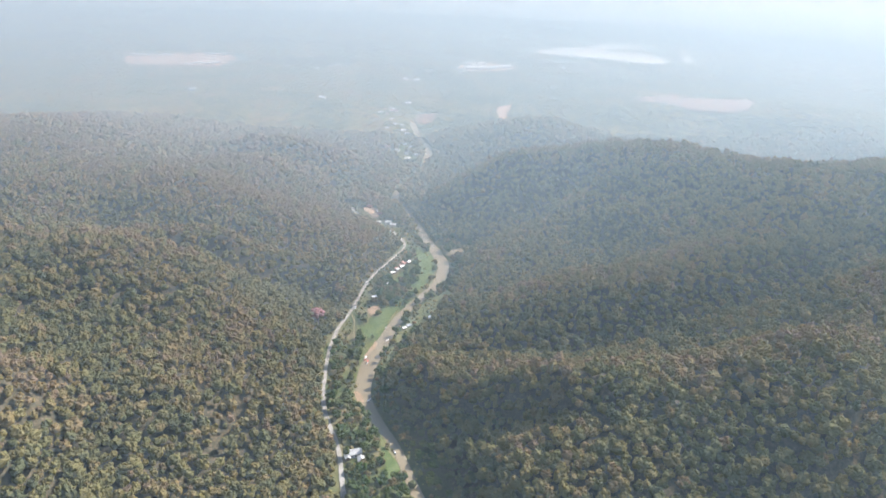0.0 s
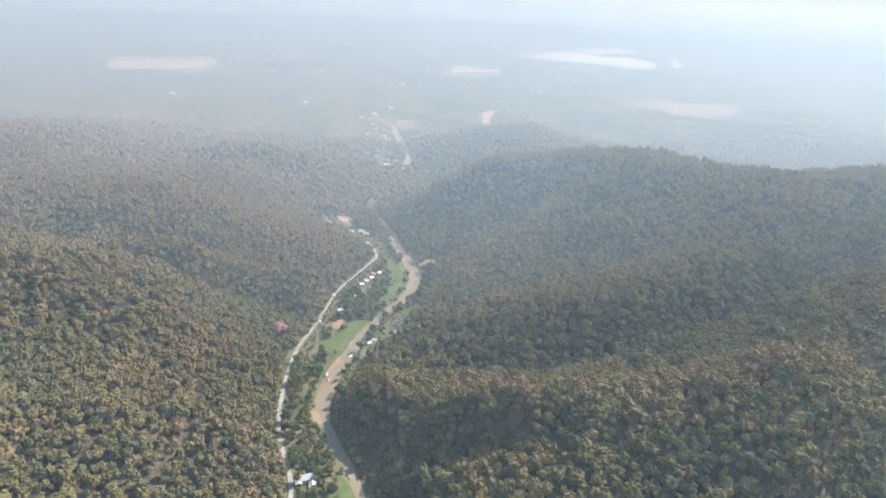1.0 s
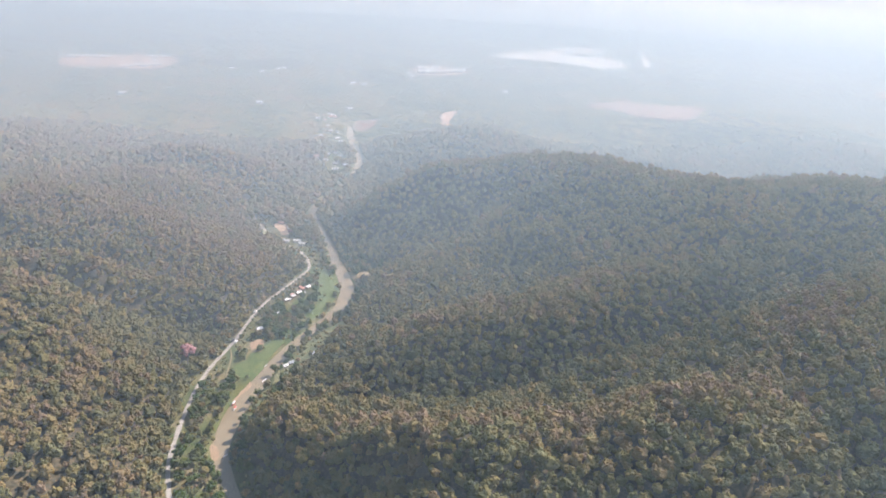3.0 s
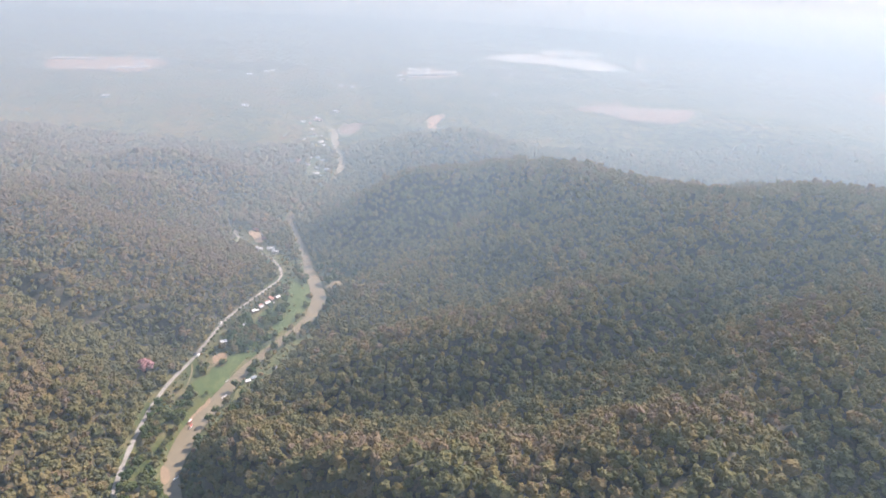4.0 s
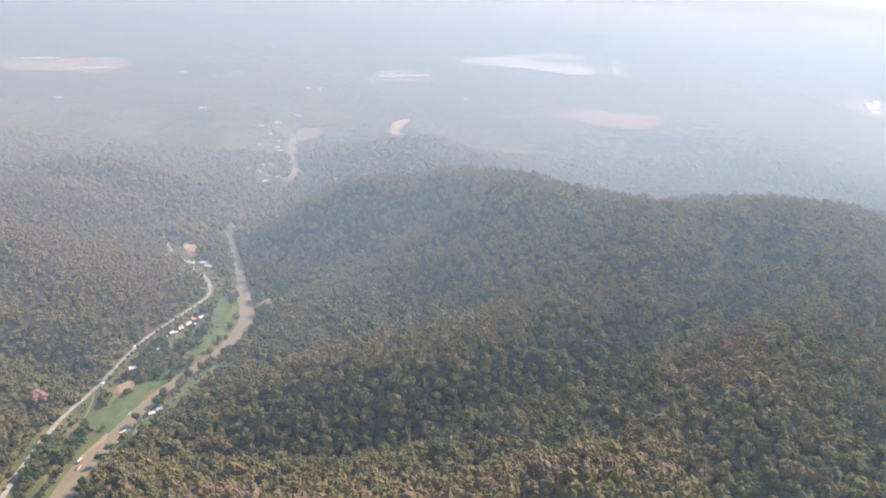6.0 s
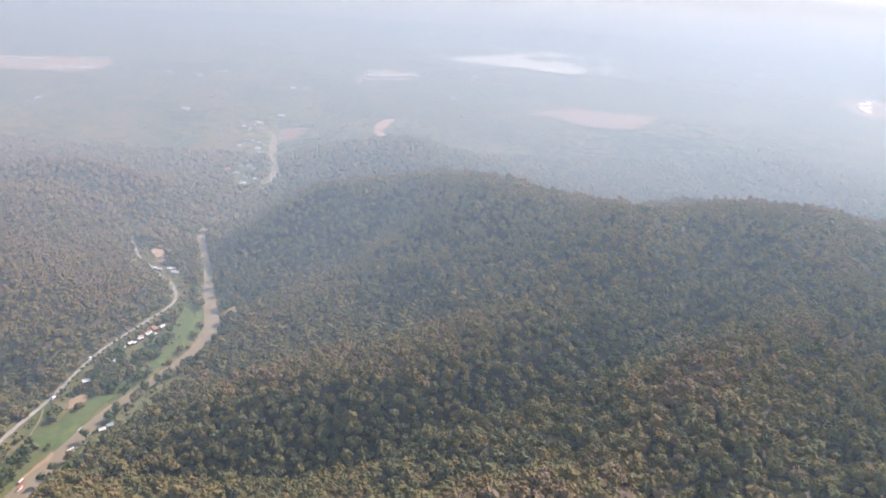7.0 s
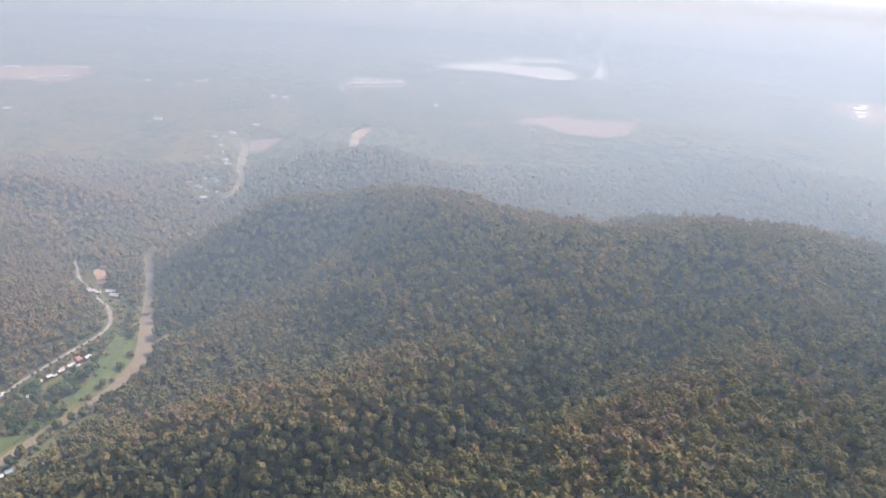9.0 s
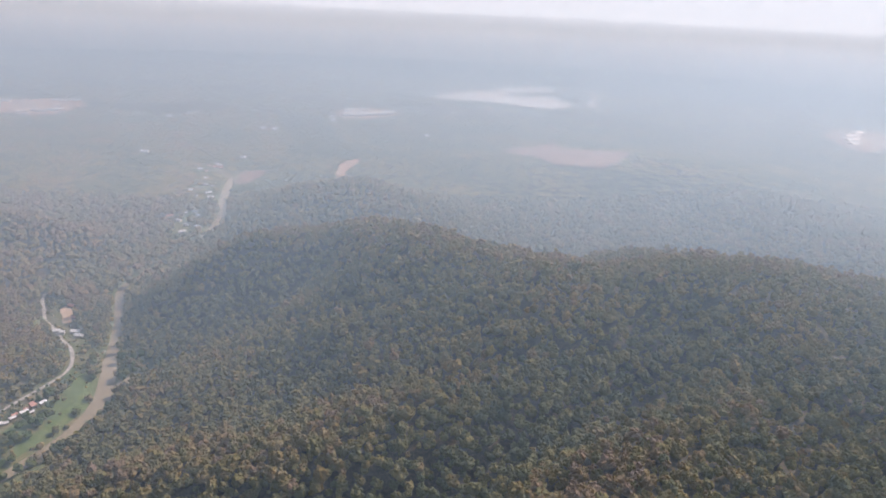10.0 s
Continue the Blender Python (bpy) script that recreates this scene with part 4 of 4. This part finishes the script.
# ---- boats and vehicles ----
def boat(x, y, turn, length, hull_mat, label, awning=None):
    base = tagged(new("boat"), label, "boat", "boats on the river")
    bm, rings = bmesh.new(), []
    for u, w, up in ((-1, 0.25, 0.55), (-0.6, 0.8, 0.2), (0, 1.0, 0.1), (0.6, 0.75, 0.2), (1, 0.08, 0.75)):
        h = length * 0.11 * w
        rings.append([bm.verts.new((u * length / 2, sy * h, z)) for sy, z in ((-1, 0.55 + up), (-0.6, -0.15), (0.6, -0.15), (1, 0.55 + up), (0.8, 0.5 + up), (0.5, 0.15), (-0.5, 0.15), (-0.8, 0.5 + up))])
    for a, b in zip(rings[:-1], rings[1:]):
        for k in range(8):
            bm.faces.new((a[k], a[(k + 1) % 8], b[(k + 1) % 8], b[k]))
    bm.faces.new(rings[0][::-1])
    bm.faces.new(rings[-1])
    part("hull", bm, hull_mat, base)
    for u in (-0.25, 0.2):
        boxed("thwart", (u * length - 0.15, u * length + 0.15, -length * 0.08, length * 0.08, 0.42, 0.5), timber_mat, base)
    if awning:
        bm = bmesh.new()
        gable(bm, length * 0.6, length * 0.2, 1.9, 0.35, 0.15, 0.06)
        roof = part("awning", bm, awning, base)
        for sx in (-0.28, 0.28):
            for sy in (-0.09, 0.09):
                boxed("post", (sx * length - 0.04, sx * length + 0.04, sy * length - 0.04, sy * length + 0.04, 0.4, 1.92), timber_mat, roof)
    base.matrix_basis = pose(x, y, 0.02, 0, 0, turn)
    return base


def pickup(x, y, turn, paint, label):
    base = tagged(new("pickup"), label, "car", "vehicles on the road")
    bm = bmesh.new()
    side = ((-2.6, 0.45), (2.5, 0.45), (2.6, 0.95), (1.5, 1.1), (0.75, 1.75), (-0.55, 1.75), (-0.75, 1.05), (-2.6, 1.05))
    v = [[bm.verts.new((px, sy * (0.88 if pz < 1.2 else 0.74), pz)) for px, pz in side] for sy in (-1, 1)]
    for k in range(8):
        bm.faces.new((v[0][k], v[0][(k + 1) % 8], v[1][(k + 1) % 8], v[1][k]))
    bm.faces.new(v[0][::-1])
    bm.faces.new(v[1])
    part("body", bm, paint, base)
    boxed("bed", (-2.45, -0.85, -0.7, 0.7, 1.0, 1.06), dark_mat, base, "dark load bed")
    bm = bmesh.new()
    q = [bm.verts.new(p) for p in ((1.46, -0.78, 1.16), (1.46, 0.78, 1.16), (0.84, 0.68, 1.72), (0.84, -0.68, 1.72))]
    bm.faces.new(q)
    part("windscreen", bm, dark_mat, base, "dark glass windscreen")
    for px in (-1.65, 1.65):
        for sy in (-0.8, 0.8):
            bm = bmesh.new()
            limb(bm, (px, sy - 0.12, 0.36), (px, sy + 0.12, 0.36), 0.36, 0.36, 12)
            wheel = part("wheel", bm, rubber_mat, base)
            bm = bmesh.new()
            limb(bm, (px, sy - 0.13, 0.36), (px, sy + 0.13, 0.36), 0.2, 0.2, 10)
            part("rim", bm, grey_roof, wheel)
    i = int(np.argmin(((ROAD_LINE - (x, y)) ** 2).sum(1)))
    base.matrix_basis = pose(x, y, float(along(ROAD_LINE, 0.5)[i]) + 0.02, 0, 0, turn)
    return base


near_houses()
village()
far_buildings()
boat(-26, 597, 70, 5.0, grey_roof, "pale wooden boat moored on the brown river")
boat(-22.5, 574, 62, 5.5, car_white, "pale wooden boat drifting on the brown river")
boat(-5, 843, 105, 7.0, car_white, "long pale boat moored at the river bank")
boat(-39, 540, 75, 6.0, red_cloth, "red boat with a white awning by the sandbank", white_roof)
boat(-36.5, 534, 80, 5.5, car_white, "white boat with a red awning by the sandbank", red_cloth)
boat(-29, 478, 60, 4.5, car_white, "small white boat on the muddy river")
boat(-3, 415, 115, 4.5, car_white, "small white boat on the muddy river")
pickup(-60.6, 631, 80, car_white, "white pickup truck driving on the pale road")
pickup(-63.8, 633.5, 260, car_dark, "dark pickup truck driving on the pale road")
pickup(-55.4, 686, 75, car_white, "white pickup truck driving on the pale road")

# ---- a glowing screen past the plain, painted as haze up to the horizon ----
def build_distance():
    m, nt = material("haze_glow_screen")
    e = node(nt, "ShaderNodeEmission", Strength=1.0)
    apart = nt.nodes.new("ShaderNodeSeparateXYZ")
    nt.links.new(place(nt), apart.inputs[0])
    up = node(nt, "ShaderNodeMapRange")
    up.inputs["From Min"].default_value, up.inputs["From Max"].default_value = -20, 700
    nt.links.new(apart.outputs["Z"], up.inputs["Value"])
    # the far haze's brightness is painted in as a glow that changes with height
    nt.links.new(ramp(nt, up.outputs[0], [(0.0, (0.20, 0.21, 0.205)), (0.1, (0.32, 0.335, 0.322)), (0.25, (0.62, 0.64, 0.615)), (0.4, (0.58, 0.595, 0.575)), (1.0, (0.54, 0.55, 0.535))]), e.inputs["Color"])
    out = nt.nodes.new("ShaderNodeOutputMaterial")
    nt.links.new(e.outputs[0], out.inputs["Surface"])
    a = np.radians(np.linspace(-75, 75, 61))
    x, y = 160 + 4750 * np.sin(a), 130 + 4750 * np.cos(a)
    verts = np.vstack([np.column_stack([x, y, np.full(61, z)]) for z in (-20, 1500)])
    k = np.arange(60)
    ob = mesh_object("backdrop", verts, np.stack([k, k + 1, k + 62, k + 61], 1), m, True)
    return tagged(ob, "glowing screen painted as white haze closing the far plain", "backdrop", kind="structure")


build_distance()


# ---- haze over the whole land ----
def build_haze(name, density, clear, tint, x0, x1, y0, y1, z0, z1, label):
    m, nt = material(name)
    v = node(nt, "ShaderNodeVolumeScatter", Density=density * clear, Anisotropy=0.2)
    v.inputs["Color"].default_value = (*tint, 1)
    soot = node(nt, "ShaderNodeVolumeAbsorption", Density=density * (1 - clear))
    soot.inputs["Color"].default_value = (0.30, 0.27, 0.25, 1)
    fog = nt.nodes.new("ShaderNodeAttribute")
    fog.attribute_name = "density"
    both = nt.nodes.new("ShaderNodeAddShader")
    nt.links.new(v.outputs[0], both.inputs[0])
    nt.links.new(soot.outputs[0], both.inputs[1])
    out = nt.nodes.new("ShaderNodeOutputMaterial")
    nt.links.new(both.outputs[0], out.inputs["Volume"])
    nt.links.new(fog.outputs["Vector"], out.inputs["Displacement"])   # asks for the fog's grid, which gives the air its bounds
    # a fog cube made by nodes, in a bare mesh: a body of air with no surface of its own
    me = bpy.data.meshes.new(name)
    me.materials.append(m)
    ob = new(name, me)
    group = bpy.data.node_groups.new(name + "_air", "GeometryNodeTree")
    group.interface.new_socket("Geometry", in_out="OUTPUT", socket_type="NodeSocketGeometry")
    cube, dress, end = (group.nodes.new(k) for k in ("GeometryNodeVolumeCube", "GeometryNodeSetMaterial", "NodeGroupOutput"))
    cube.inputs["Min"].default_value, cube.inputs["Max"].default_value = (x0, y0, z0), (x1, y1, z1)
    for axis, cells in (("X", 16), ("Y", 160), ("Z", 64)):
        cube.inputs["Resolution " + axis].default_value = cells
    dress.inputs["Material"].default_value = m
    group.links.new(cube.outputs[0], dress.inputs["Geometry"])
    group.links.new(dress.outputs[0], end.inputs[0])
    ob.modifiers.new("air", "NODES").node_group = group
    return tagged(ob, label, "haze", kind="structure")


build_haze("haze", HAZE, 0.52, (0.69, 0.86, 0.96), -6500, 6500, -1400, 8500, 10, 540, "thin white dry-season haze lying over the land")
build_haze("valley_haze", VALLEY_HAZE, 0.74, (0.61, 0.82, 1.0), -6450, 6450, 530, 1354, -20, 300, "blue dry-season haze lying between the hills")
for name, top, start in (("plain_haze", 180, 1740), ("plain_haze_upper", 300, 1450)):   # thinning upwards
    build_haze(name, PLAIN_HAZE, 0.24, (0.77, 0.90, 0.94), -6450 + top / 10, 6450 - top / 10, start, 8450, 0, top, "blue dry-season haze lying over the plain")
